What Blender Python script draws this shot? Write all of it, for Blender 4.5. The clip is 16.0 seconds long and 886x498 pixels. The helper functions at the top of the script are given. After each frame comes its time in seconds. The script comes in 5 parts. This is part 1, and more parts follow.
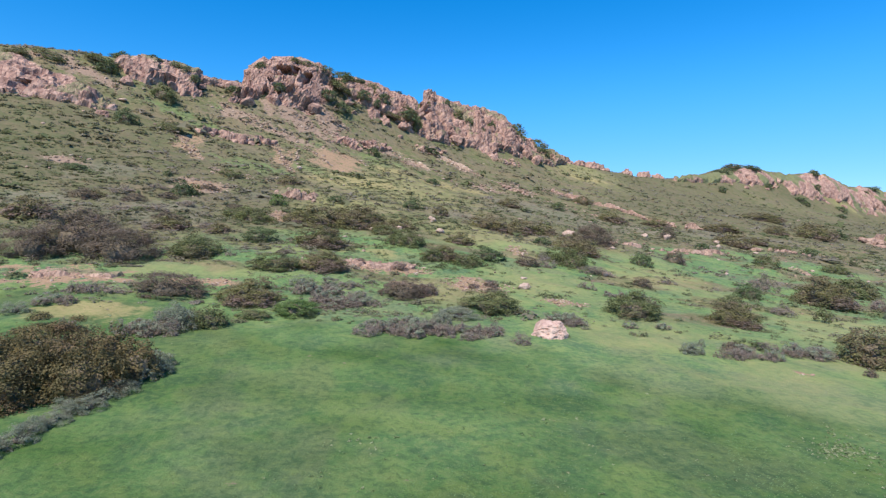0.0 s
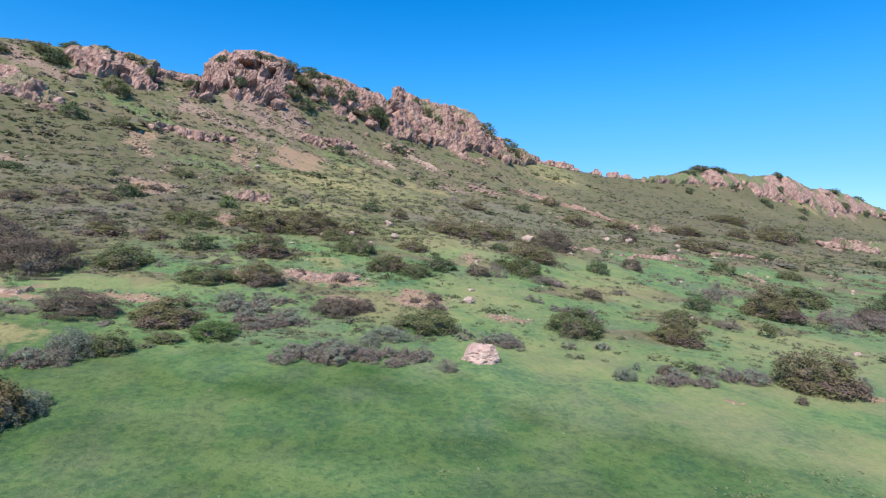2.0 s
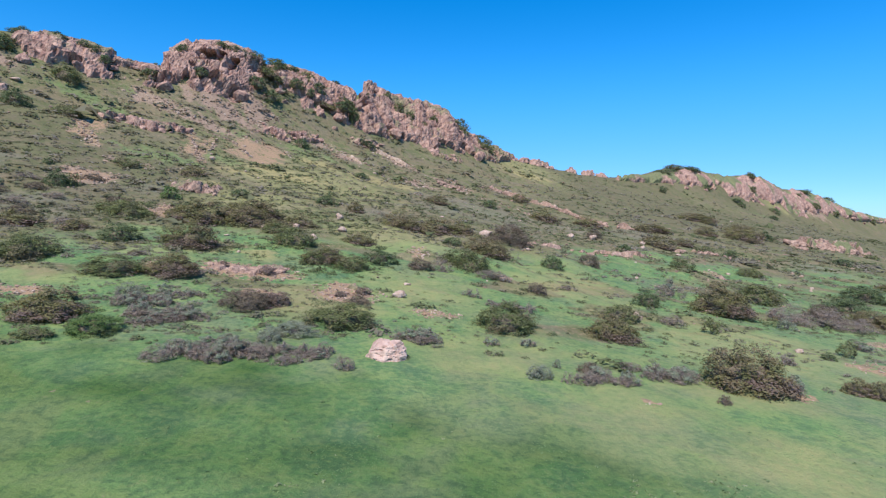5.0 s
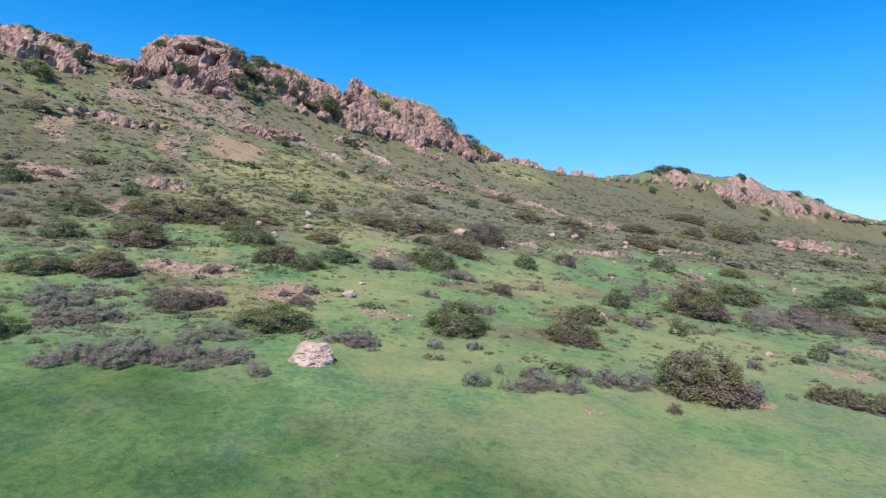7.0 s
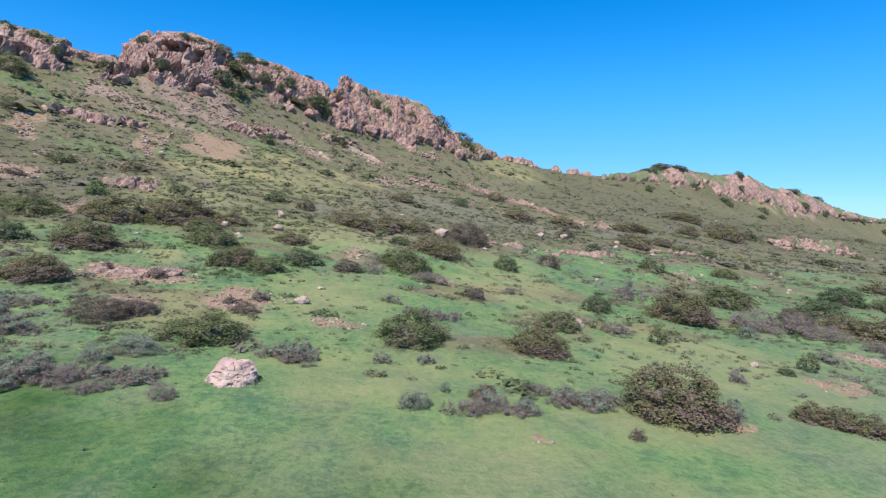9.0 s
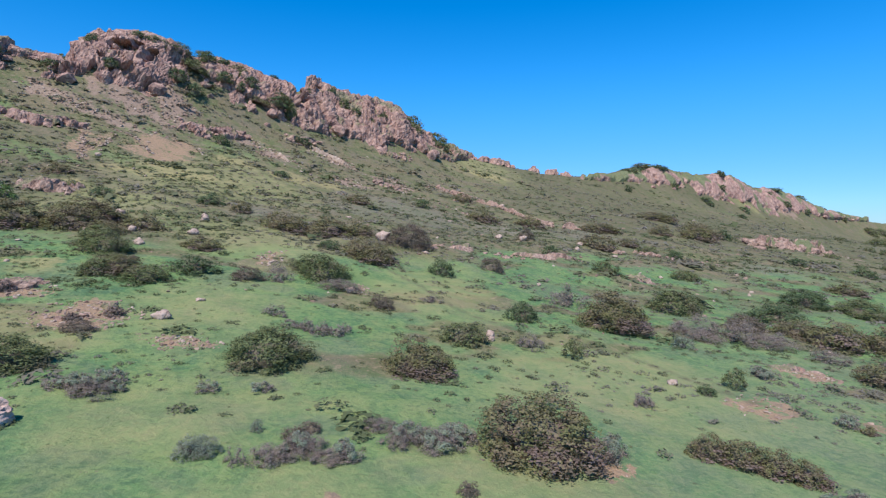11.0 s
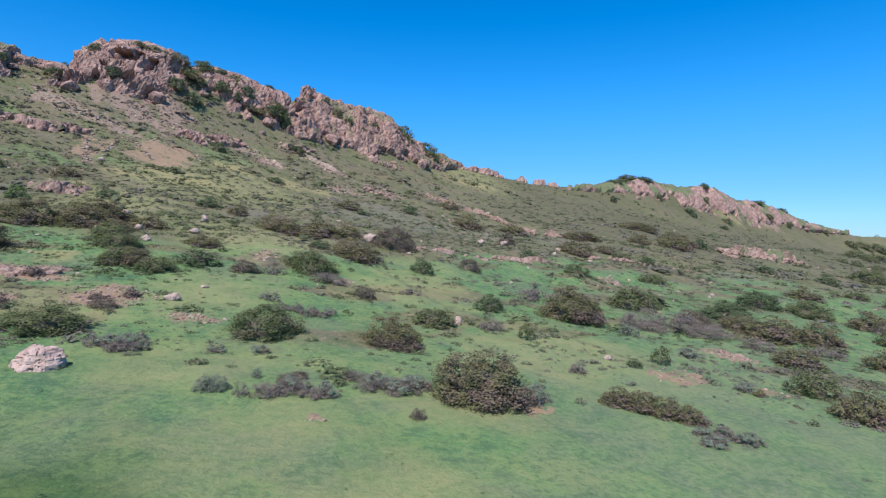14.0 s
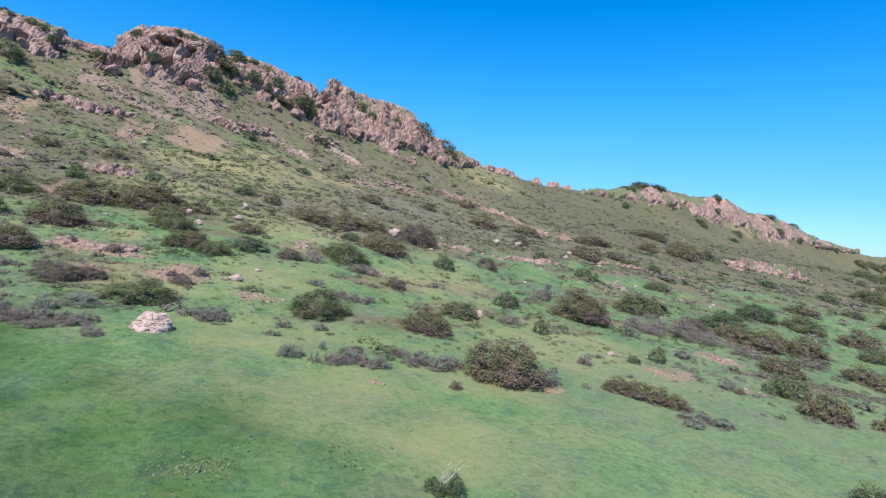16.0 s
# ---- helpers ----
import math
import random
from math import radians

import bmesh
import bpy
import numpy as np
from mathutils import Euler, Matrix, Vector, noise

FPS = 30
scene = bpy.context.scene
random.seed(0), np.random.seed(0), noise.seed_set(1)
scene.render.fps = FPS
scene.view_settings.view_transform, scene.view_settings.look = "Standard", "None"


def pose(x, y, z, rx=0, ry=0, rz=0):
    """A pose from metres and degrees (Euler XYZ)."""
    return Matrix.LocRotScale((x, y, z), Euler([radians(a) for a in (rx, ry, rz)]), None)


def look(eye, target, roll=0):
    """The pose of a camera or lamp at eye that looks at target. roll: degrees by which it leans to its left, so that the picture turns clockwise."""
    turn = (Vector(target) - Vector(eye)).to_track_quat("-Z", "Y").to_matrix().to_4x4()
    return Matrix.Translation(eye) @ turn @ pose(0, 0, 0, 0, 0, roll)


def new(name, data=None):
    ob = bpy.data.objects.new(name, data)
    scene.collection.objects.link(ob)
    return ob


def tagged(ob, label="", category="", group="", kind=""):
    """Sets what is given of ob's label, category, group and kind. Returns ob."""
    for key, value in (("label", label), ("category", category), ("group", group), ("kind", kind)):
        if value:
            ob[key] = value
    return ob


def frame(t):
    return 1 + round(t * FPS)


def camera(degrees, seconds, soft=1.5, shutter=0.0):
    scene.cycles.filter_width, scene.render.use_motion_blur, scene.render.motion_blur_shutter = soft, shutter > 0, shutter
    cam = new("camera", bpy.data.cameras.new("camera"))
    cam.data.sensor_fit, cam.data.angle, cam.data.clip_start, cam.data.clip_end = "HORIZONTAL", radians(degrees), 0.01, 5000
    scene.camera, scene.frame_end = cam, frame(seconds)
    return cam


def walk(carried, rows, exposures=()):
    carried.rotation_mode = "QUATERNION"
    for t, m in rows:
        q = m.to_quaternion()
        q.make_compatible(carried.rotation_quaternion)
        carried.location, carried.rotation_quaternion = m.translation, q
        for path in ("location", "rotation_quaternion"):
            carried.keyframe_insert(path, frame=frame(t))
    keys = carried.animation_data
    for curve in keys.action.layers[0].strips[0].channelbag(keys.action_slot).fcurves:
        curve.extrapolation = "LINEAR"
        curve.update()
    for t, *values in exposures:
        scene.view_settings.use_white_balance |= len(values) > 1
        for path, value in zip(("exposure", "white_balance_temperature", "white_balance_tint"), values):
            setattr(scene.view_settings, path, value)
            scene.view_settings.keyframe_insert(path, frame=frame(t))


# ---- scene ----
# camera: seconds, place, turn
FOV = 78.42
PATH = (
    (0, 0.000, 0.000, 6.000, 87.650, 0.400, -0.016),
    (0.5, 0.500, 0.355, 6.400, 87.301, 0.297, -0.625),
    (1, 1.007, 0.661, 6.710, 87.319, 0.092, -1.391),
    (1.5, 1.528, 0.947, 6.907, 87.266, -0.063, -2.012),
    (2, 2.144, 1.239, 7.000, 87.170, -0.123, -2.544),
    (2.5, 2.781, 1.513, 7.000, 87.054, -0.212, -3.030),
    (3, 3.423, 1.820, 6.921, 86.932, -0.330, -3.495),
    (3.5, 4.015, 2.092, 6.791, 86.905, -0.325, -3.811),
    (4, 4.607, 2.394, 6.647, 87.182, -0.352, -4.205),
    (4.6, 5.133, 2.711, 6.535, 87.126, -0.425, -4.295),
    (5.25, 5.608, 3.034, 6.436, 86.990, -0.571, -4.364),
    (5.9, 6.106, 3.394, 6.342, 86.854, -0.711, -4.404),
    (6.5, 6.693, 3.811, 6.247, 86.799, -0.768, -4.416),
    (7, 7.949, 4.417, 6.188, 87.164, -0.620, -4.832),
    (7.5, 8.260, 4.934, 6.059, 87.070, -0.478, -4.351),
    (8, 8.287, 5.459, 6.051, 87.059, -0.940, -3.960),
    (8.5, 8.912, 5.976, 6.153, 87.124, -0.679, -4.219),
    (9, 10.210, 6.499, 6.267, 87.072, -0.482, -4.852),
    (9.5, 12.066, 7.095, 6.272, 87.101, -0.484, -5.696),
    (9.7, 12.680, 7.324, 6.205, 87.073, -0.436, -5.775),
    (10.2, 13.829, 8.134, 6.264, 87.152, -0.249, -5.720),
    (10.75, 15.092, 9.035, 6.245, 87.256, -0.024, -5.726),
    (11.3, 16.100, 9.736, 6.214, 87.405, 0.157, -5.735),
    (11.8, 16.683, 9.986, 6.172, 87.572, 0.223, -5.756),
    (12, 16.895, 9.937, 6.042, 87.818, -0.003, -5.941),
    (12.5, 17.064, 8.993, 5.747, 88.098, -0.189, -6.114),
    (13, 16.859, 7.414, 5.583, 88.163, -0.325, -6.336),
    (13.5, 16.629, 6.251, 5.567, 88.310, -0.443, -6.399),
    (14, 16.285, 5.000, 5.622, 88.324, -0.590, -6.481),
    (14.5, 15.842, 3.703, 5.654, 87.941, -0.679, -6.461),
    (15, 15.383, 2.700, 5.923, 88.026, -0.744, -6.359),
    (15.5, 14.956, 1.630, 6.048, 87.837, -1.076, -6.645),
    (16, 14.522, 0.998, 6.085, 87.657, -3.960, -5.472),
)
# end of path
cam = camera(FOV, 16.0, soft=1.25)
walk(cam, [(r[0], pose(*r[1:])) for r in PATH], exposures=((0.0, 0.57, 6800, 10), (2.0, 0.52, 6550, 10), (7.0, 0.50, 6500, 10), (9.0, 0.52, 6450, 10), (9.7, 0.42, 6350, 10), (12.0, 0.34, 6250, 10), (14.0, 0.33, 6200, 10), (14.5, 0.37, 6150, 10), (15.0, 0.40, 6100, 10), (15.5, 0.66, 6250, 10), (16.0, 0.55, 6300, 10)))

# ---- sky and sun ----
SUN_TO = Vector((-0.27, -0.57, 0.90)).normalized()
world = bpy.data.worlds.new("sky")
scene.world = world
world.use_nodes = True
wn = world.node_tree.nodes
sky = wn.new("ShaderNodeTexSky")
sky.sky_type = "NISHITA"
sky.sun_disc = False
sky.sun_elevation = math.asin(SUN_TO.z)
sky.sun_rotation = math.atan2(SUN_TO.x, SUN_TO.y)
sky.altitude = 2500
sky.air_density = 1.25
sky.dust_density = 0.0
sky.ozone_density = 6.0
wn["Background"].inputs["Strength"].default_value = 0.15
deep = wn.new("ShaderNodeHueSaturation")
deep.inputs["Saturation"].default_value = 1.35
world.node_tree.links.new(sky.outputs[0], deep.inputs["Color"])
where = wn.new("ShaderNodeTexCoord")
height = wn.new("ShaderNodeSeparateXYZ")
fade = wn.new("ShaderNodeMapRange")
fade.interpolation_type = "SMOOTHERSTEP"
fade.inputs["From Min"].default_value, fade.inputs["From Max"].default_value = -0.05, 0.30
low_air = wn.new("ShaderNodeMix")
low_air.data_type = "RGBA"
low_air.inputs[6].default_value, low_air.inputs[7].default_value = (0.285, 0.465, 0.76, 1), (1, 1, 1, 1)
clear = wn.new("ShaderNodeMix")
clear.data_type, clear.blend_type = "RGBA", "MULTIPLY"
clear.inputs[0].default_value = 1.0
for a, c in ((where.outputs["Generated"], height.inputs[0]), (height.outputs["Z"], fade.inputs["Value"]), (fade.outputs["Result"], low_air.inputs[0]),
             (deep.outputs[0], clear.inputs[6]), (low_air.outputs[2], clear.inputs[7]), (clear.outputs[2], wn["Background"].inputs["Color"])):
    world.node_tree.links.new(a, c)
sun_data = bpy.data.lights.new("sun", "SUN")
sun_data.energy, sun_data.angle, sun_data.color = 4.45, radians(0.6), (1.0, 0.93, 0.82)
sun = new("sun", sun_data)
sun.matrix_world = look(SUN_TO * 200, (0, 0, 0))

# ---- materials ----


def material(name, rough=0.85, spec=0.25):
    m = bpy.data.materials.new(name)
    m.use_nodes = True
    b = m.node_tree.nodes["Principled BSDF"]
    b.inputs["Roughness"].default_value = rough
    b.inputs["Specular IOR Level"].default_value = spec
    return m, m.node_tree.nodes, m.node_tree.links, b


def tex_noise(n, l, vec, scale, detail=4.0, rough=0.6, dist=0.0):
    t = n.new("ShaderNodeTexNoise")
    t.inputs["Scale"].default_value, t.inputs["Detail"].default_value = scale, detail
    t.inputs["Roughness"].default_value, t.inputs["Distortion"].default_value = rough, dist
    l.new(vec, t.inputs["Vector"])
    return t.outputs["Fac"]


def ramp(n, l, fac, lo, hi):
    r = n.new("ShaderNodeMapRange")
    r.interpolation_type = "SMOOTHSTEP"
    r.inputs["From Min"].default_value, r.inputs["From Max"].default_value = lo, hi
    l.new(fac, r.inputs["Value"])
    return r.outputs["Result"]


def mix(n, l, fac, a, b, kind="MIX"):
    m = n.new("ShaderNodeMix")
    m.data_type, m.blend_type = "RGBA", kind
    for sock, val in ((m.inputs[0], fac), (m.inputs[6], a), (m.inputs[7], b)):
        if isinstance(val, (int, float)):
            sock.default_value = val
        elif isinstance(val, tuple):
            sock.default_value = (*val, 1)
        else:
            l.new(val, sock)
    return m.outputs[2]


def maths(n, l, op, a, b):
    m = n.new("ShaderNodeMath")
    m.operation = op
    for sock, val in ((m.inputs[0], a), (m.inputs[1], b)):
        if isinstance(val, (int, float)):
            sock.default_value = val
        else:
            l.new(val, sock)
    return m.outputs[0]


def bump(n, l, shader, height, strength, dist):
    b = n.new("ShaderNodeBump")
    b.inputs["Strength"].default_value, b.inputs["Distance"].default_value = strength, dist
    l.new(height, b.inputs["Height"])
    l.new(b.outputs[0], shader.inputs["Normal"])


def coords(n):
    return n.new("ShaderNodeTexCoord").outputs["Object"]


def attr(n, name):
    a = n.new("ShaderNodeAttribute")
    a.attribute_name = name
    return a.outputs["Fac"]


def ground_material():
    m, n, l, b = material("grassy_ground", 0.95, 0.1)
    p = coords(n)

    def part_of(fac, share):
        return maths(n, l, "MULTIPLY", fac, share)

    mid = tex_noise(n, l, p, 0.33, 5, 0.6, 0.25)
    small = tex_noise(n, l, p, 1.9, 5, 0.7, 0.4)
    fine = tex_noise(n, l, p, 11.0, 4, 0.75)
    blot = tex_noise(n, l, p, 0.62, 4, 0.55, 0.35)
    hue = tex_noise(n, l, p, 0.17, 3, 0.55, 0.8)
    tuft = tex_noise(n, l, p, 4.6, 5, 0.7, 0.3)
    cloud = tex_noise(n, l, p, 0.30, 4, 0.55, 0.5)
    # meadow: fresh green with soft yellow-green, bluish and dusky drifts
    drifts = tex_noise(n, l, p, 0.46, 4, 0.60, 0.5)
    ashen = tex_noise(n, l, p, 0.24, 4, 0.60, 0.4)
    grass = mix(n, l, ramp(n, l, mid, 0.40, 0.60), (0.102, 0.190, 0.076), (0.142, 0.230, 0.087))
    grass = mix(n, l, part_of(ramp(n, l, drifts, 0.50, 0.64), 0.70), grass, (0.202, 0.260, 0.095))
    grass = mix(n, l, part_of(ramp(n, l, drifts, 0.48, 0.36), 0.70), grass, (0.080, 0.144, 0.078))
    grass = mix(n, l, part_of(ramp(n, l, ashen, 0.51, 0.62), 0.60), grass, (0.148, 0.172, 0.108))
    grass = mix(n, l, part_of(ramp(n, l, hue, 0.54, 0.66), 0.38), grass, (0.218, 0.210, 0.112))
    grass = mix(n, l, part_of(ramp(n, l, small, 0.50, 0.64), 0.50), grass, (0.200, 0.252, 0.100))
    grass = mix(n, l, part_of(ramp(n, l, small, 0.49, 0.36), 0.60), grass, (0.070, 0.128, 0.066))
    grass = mix(n, l, part_of(ramp(n, l, tuft, 0.50, 0.62), 0.48), grass, (0.205, 0.250, 0.110))
    grass = mix(n, l, part_of(ramp(n, l, tuft, 0.49, 0.37), 0.55), grass, (0.072, 0.118, 0.062))
    grass = mix(n, l, attr(n, "lush"), grass, (0.41, 0.51, 0.37), "MULTIPLY")
    grass = mix(n, l, part_of(attr(n, "pale"), 0.30), grass, mix(n, l, ramp(n, l, tuft, 0.4, 0.6), (0.185, 0.226, 0.122), (0.240, 0.238, 0.148)))
    # hill cover: dull green turf with brown, grey and fresh drifts
    hill = mix(n, l, ramp(n, l, mid, 0.38, 0.62), (0.128, 0.148, 0.072), (0.186, 0.186, 0.102))
    hill = mix(n, l, part_of(ramp(n, l, blot, 0.50, 0.62), 0.60), hill, (0.132, 0.172, 0.074))
    hill = mix(n, l, part_of(ramp(n, l, hue, 0.48, 0.60), 0.75), hill, (0.228, 0.180, 0.126))
    hill = mix(n, l, part_of(ramp(n, l, cloud, 0.48, 0.60), 0.60), hill, (0.205, 0.176, 0.142))
    hill = mix(n, l, part_of(ramp(n, l, small, 0.50, 0.66), 0.45), hill, (0.106, 0.124, 0.070))
    hill = mix(n, l, part_of(ramp(n, l, tuft, 0.50, 0.64), 0.55), hill, (0.262, 0.214, 0.156))
    rough = tex_noise(n, l, p, 1.05, 7, 0.78, 0.2)
    hill = mix(n, l, part_of(ramp(n, l, rough, 0.50, 0.62), 0.50), hill, (0.116, 0.130, 0.074))
    hill = mix(n, l, part_of(ramp(n, l, rough, 0.47, 0.38), 0.65), hill, (0.262, 0.204, 0.138))
    chip = tex_noise(n, l, p, 2.7, 6, 0.72, 0.2)
    hill = mix(n, l, part_of(ramp(n, l, chip, 0.54, 0.64), 0.72), hill, (0.370, 0.262, 0.200))
    hill = mix(n, l, part_of(ramp(n, l, chip, 0.44, 0.36), 0.50), hill, (0.112, 0.150, 0.066))
    heath = mix(n, l, ramp(n, l, blot, 0.40, 0.62), (0.112, 0.124, 0.068), (0.180, 0.149, 0.105))
    hill = mix(n, l, part_of(attr(n, "heath"), 0.65), hill, heath)
    hill = mix(n, l, 1.0, hill, (0.825, 0.817, 0.742), "MULTIPLY")
    c = mix(n, l, ramp(n, l, attr(n, "scrub"), 0.20, 0.80), grass, hill)
    # drifts with an outline of their own
    fleck = maths(n, l, "ADD", maths(n, l, "MULTIPLY", maths(n, l, "SUBTRACT", small, 0.5), 1.6), maths(n, l, "MULTIPLY", maths(n, l, "SUBTRACT", mid, 0.5), 1.2))

    def drift(name, low, high, share):
        return part_of(ramp(n, l, maths(n, l, "ADD", attr(n, name), fleck), low, high), share)

    c = mix(n, l, drift("fresh", 0.50, 1.0, 0.60), c, mix(n, l, ramp(n, l, blot, 0.4, 0.6), (0.112, 0.182, 0.070), (0.168, 0.232, 0.090)))
    c = mix(n, l, drift("mauve", 0.45, 0.95, 0.42), c, mix(n, l, ramp(n, l, tuft, 0.4, 0.6), (0.150, 0.148, 0.110), (0.215, 0.196, 0.166)))
    dryc = mix(n, l, ramp(n, l, small, 0.3, 0.7), (0.245, 0.268, 0.112), (0.315, 0.268, 0.132))
    c = mix(n, l, maths(n, l, "MULTIPLY", attr(n, "dry"), maths(n, l, "ADD", maths(n, l, "MULTIPLY", mid, 0.8), 0.12)), c, dryc)
    c = mix(n, l, drift("gold", 0.50, 1.0, 0.70), c, mix(n, l, ramp(n, l, tuft, 0.35, 0.65), (0.262, 0.240, 0.106), (0.352, 0.276, 0.146)))
    c = mix(n, l, drift("scree", 0.42, 0.85, 0.88), c, mix(n, l, ramp(n, l, tuft, 0.35, 0.65), (0.232, 0.164, 0.126), (0.350, 0.242, 0.192)))
    dirt = mix(n, l, ramp(n, l, fine, 0.3, 0.7), (0.262, 0.172, 0.108), (0.370, 0.252, 0.168))
    dirt = mix(n, l, ramp(n, l, small, 0.52, 0.70), dirt, (0.205, 0.155, 0.115))
    edge = maths(n, l, "ADD", attr(n, "bare"), maths(n, l, "ADD", maths(n, l, "MULTIPLY", maths(n, l, "SUBTRACT", small, 0.56), 3.4), maths(n, l, "MULTIPLY", maths(n, l, "SUBTRACT", mid, 0.52), 1.4)))
    c = mix(n, l, ramp(n, l, edge, 0.42, 0.70), c, dirt)
    c = mix(n, l, maths(n, l, "MULTIPLY", attr(n, "trail"), ramp(n, l, small, 0.30, 0.60)), c, (0.120, 0.115, 0.070))
    l.new(c, b.inputs["Base Color"])
    bump(n, l, b, maths(n, l, "ADD", maths(n, l, "MULTIPLY", fine, 0.4), maths(n, l, "MULTIPLY", tuft, 1.3)), 0.5, 0.14)
    return m


def rock_material(name, base, pale, dark, size, joints=1.0):
    """Fractured weathered rock; size: metres of the larger mottling."""
    m, n, l, b = material(name, 0.92, 0.15)
    p = coords(n)
    stretch = n.new("ShaderNodeMapping")
    stretch.inputs["Scale"].default_value = (1.0, 1.0, 0.45)
    stretch.inputs["Rotation"].default_value = (0.1, 0.35, 0.2)
    l.new(p, stretch.inputs["Vector"])
    v = stretch.outputs[0]
    a1 = tex_noise(n, l, v, 1.0 / size, 5, 0.62, 0.5)
    a2 = tex_noise(n, l, v, 4.2 / size, 6, 0.7, 0.3)
    a3 = tex_noise(n, l, p, 16.0 / size, 5, 0.7)
    c = mix(n, l, ramp(n, l, a1, 0.40, 0.60), base, pale)
    # dark patches: lichen, and overhang shade painted in with the same tone
    c = mix(n, l, maths(n, l, "MULTIPLY", ramp(n, l, a2, 0.48, 0.70), 0.65), c, dark)
    c = mix(n, l, maths(n, l, "MULTIPLY", ramp(n, l, a3, 0.5, 0.72), 0.45), c, pale)
    crack = n.new("ShaderNodeTexVoronoi")
    crack.feature = "DISTANCE_TO_EDGE"
    crack.inputs["Scale"].default_value = 1.6 / size
    l.new(v, crack.inputs["Vector"])
    gap = ramp(n, l, crack.outputs["Distance"], 0.0, 0.06)
    c = mix(n, l, maths(n, l, "MULTIPLY", maths(n, l, "SUBTRACT", 1.0, gap), joints), c, dark)
    for scale, amount in ((1.6, 0.45), (4.4, 0.40), (9.5, 0.35)):
        cells = n.new("ShaderNodeTexVoronoi")
        cells.inputs["Scale"].default_value = scale / size
        l.new(v, cells.inputs["Vector"])
        own = n.new("ShaderNodeSeparateColor")
        l.new(cells.outputs["Color"], own.inputs[0])
        c = mix(n, l, maths(n, l, "MULTIPLY", ramp(n, l, own.outputs[0], 0.60, 0.95), amount * joints * 1.6), c, dark)
        c = mix(n, l, maths(n, l, "MULTIPLY", ramp(n, l, own.outputs[1], 0.55, 0.95), amount * joints * 1.4), c, pale)
    bed = n.new("ShaderNodeTexWave")
    bed.wave_type, bed.bands_direction = "BANDS", "Z"
    bed.inputs["Scale"].default_value, bed.inputs["Distortion"].default_value = 0.55 / size, 9.0
    bed.inputs["Detail"].default_value, bed.inputs["Detail Scale"].default_value = 4.0, 1.3
    l.new(stretch.outputs[0], bed.inputs["Vector"])
    seam = ramp(n, l, bed.outputs["Fac"], 0.0, 0.22)
    c = mix(n, l, maths(n, l, "MULTIPLY", maths(n, l, "SUBTRACT", 1.0, seam), 0.40), c, dark)
    turf = mix(n, l, ramp(n, l, a3, 0.35, 0.65), (0.120, 0.145, 0.072), (0.205, 0.200, 0.110))
    c = mix(n, l, ramp(n, l, maths(n, l, "ADD", attr(n, "turf"), maths(n, l, "MULTIPLY", maths(n, l, "SUBTRACT", a3, 0.5), 1.2)), 0.40, 0.62), c, turf)
    l.new(c, b.inputs["Base Color"])
    a2 = maths(n, l, "ADD", a2, maths(n, l, "MULTIPLY", seam, 0.35))
    h = maths(n, l, "ADD", maths(n, l, "MULTIPLY", gap, 0.35 * joints), maths(n, l, "ADD", a2, maths(n, l, "MULTIPLY", a3, 0.4)))
    bump(n, l, b, h, 0.9, 0.085 * size)
    return m


def thin(m, n, l, b, colour, share):
    """Leaves let some light through."""
    t = n.new("ShaderNodeBsdfTranslucent")
    l.new(colour, t.inputs["Color"])
    s = n.new("ShaderNodeMixShader")
    s.inputs[0].default_value = share
    l.new(b.outputs[0], s.inputs[1])
    l.new(t.outputs[0], s.inputs[2])
    l.new(s.outputs[0], n["Material Output"].inputs["Surface"])


def leaf_material(name, a, b2, dead, share=0.3):
    """Foliage: two greens from bush to bush, and dry twig colour in patches."""
    m, n, l, b = material(name, 0.62, 0.25)
    p = coords(n)
    info = n.new("ShaderNodeObjectInfo").outputs["Random"]
    isle = n.new("ShaderNodeNewGeometry").outputs["Random Per Island"]
    c = mix(n, l, maths(n, l, "ADD", maths(n, l, "MULTIPLY", info, 0.45), maths(n, l, "MULTIPLY", isle, 0.55)), a, b2)
    patch = tex_noise(n, l, p, 2.6, 2, 0.5)
    c = mix(n, l, maths(n, l, "MULTIPLY", ramp(n, l, patch, 0.62 - share, 0.72 - share * 0.3), 0.8), c, dead)
    # lit and shaded leaf clumps put into the colour by fine noise
    tuft = tex_noise(n, l, p, 8.5, 3, 0.6)
    c = mix(n, l, maths(n, l, "MULTIPLY", ramp(n, l, tuft, 0.50, 0.64), 0.55), c, tuple(0.52 * k for k in a))
    c = mix(n, l, maths(n, l, "MULTIPLY", ramp(n, l, tuft, 0.48, 0.36), 0.45), c, tuple(min(0.6, 1.35 * k) for k in b2))
    l.new(c, b.inputs["Base Color"])
    thin(m, n, l, b, c, 0.28)
    return m


def twig_material(name, a, b2):
    m, n, l, b = material(name, 0.9, 0.1)
    p = coords(n)
    c = mix(n, l, ramp(n, l, tex_noise(n, l, p, 9.0, 3), 0.35, 0.65), a, b2)
    l.new(c, b.inputs["Base Color"])
    return m


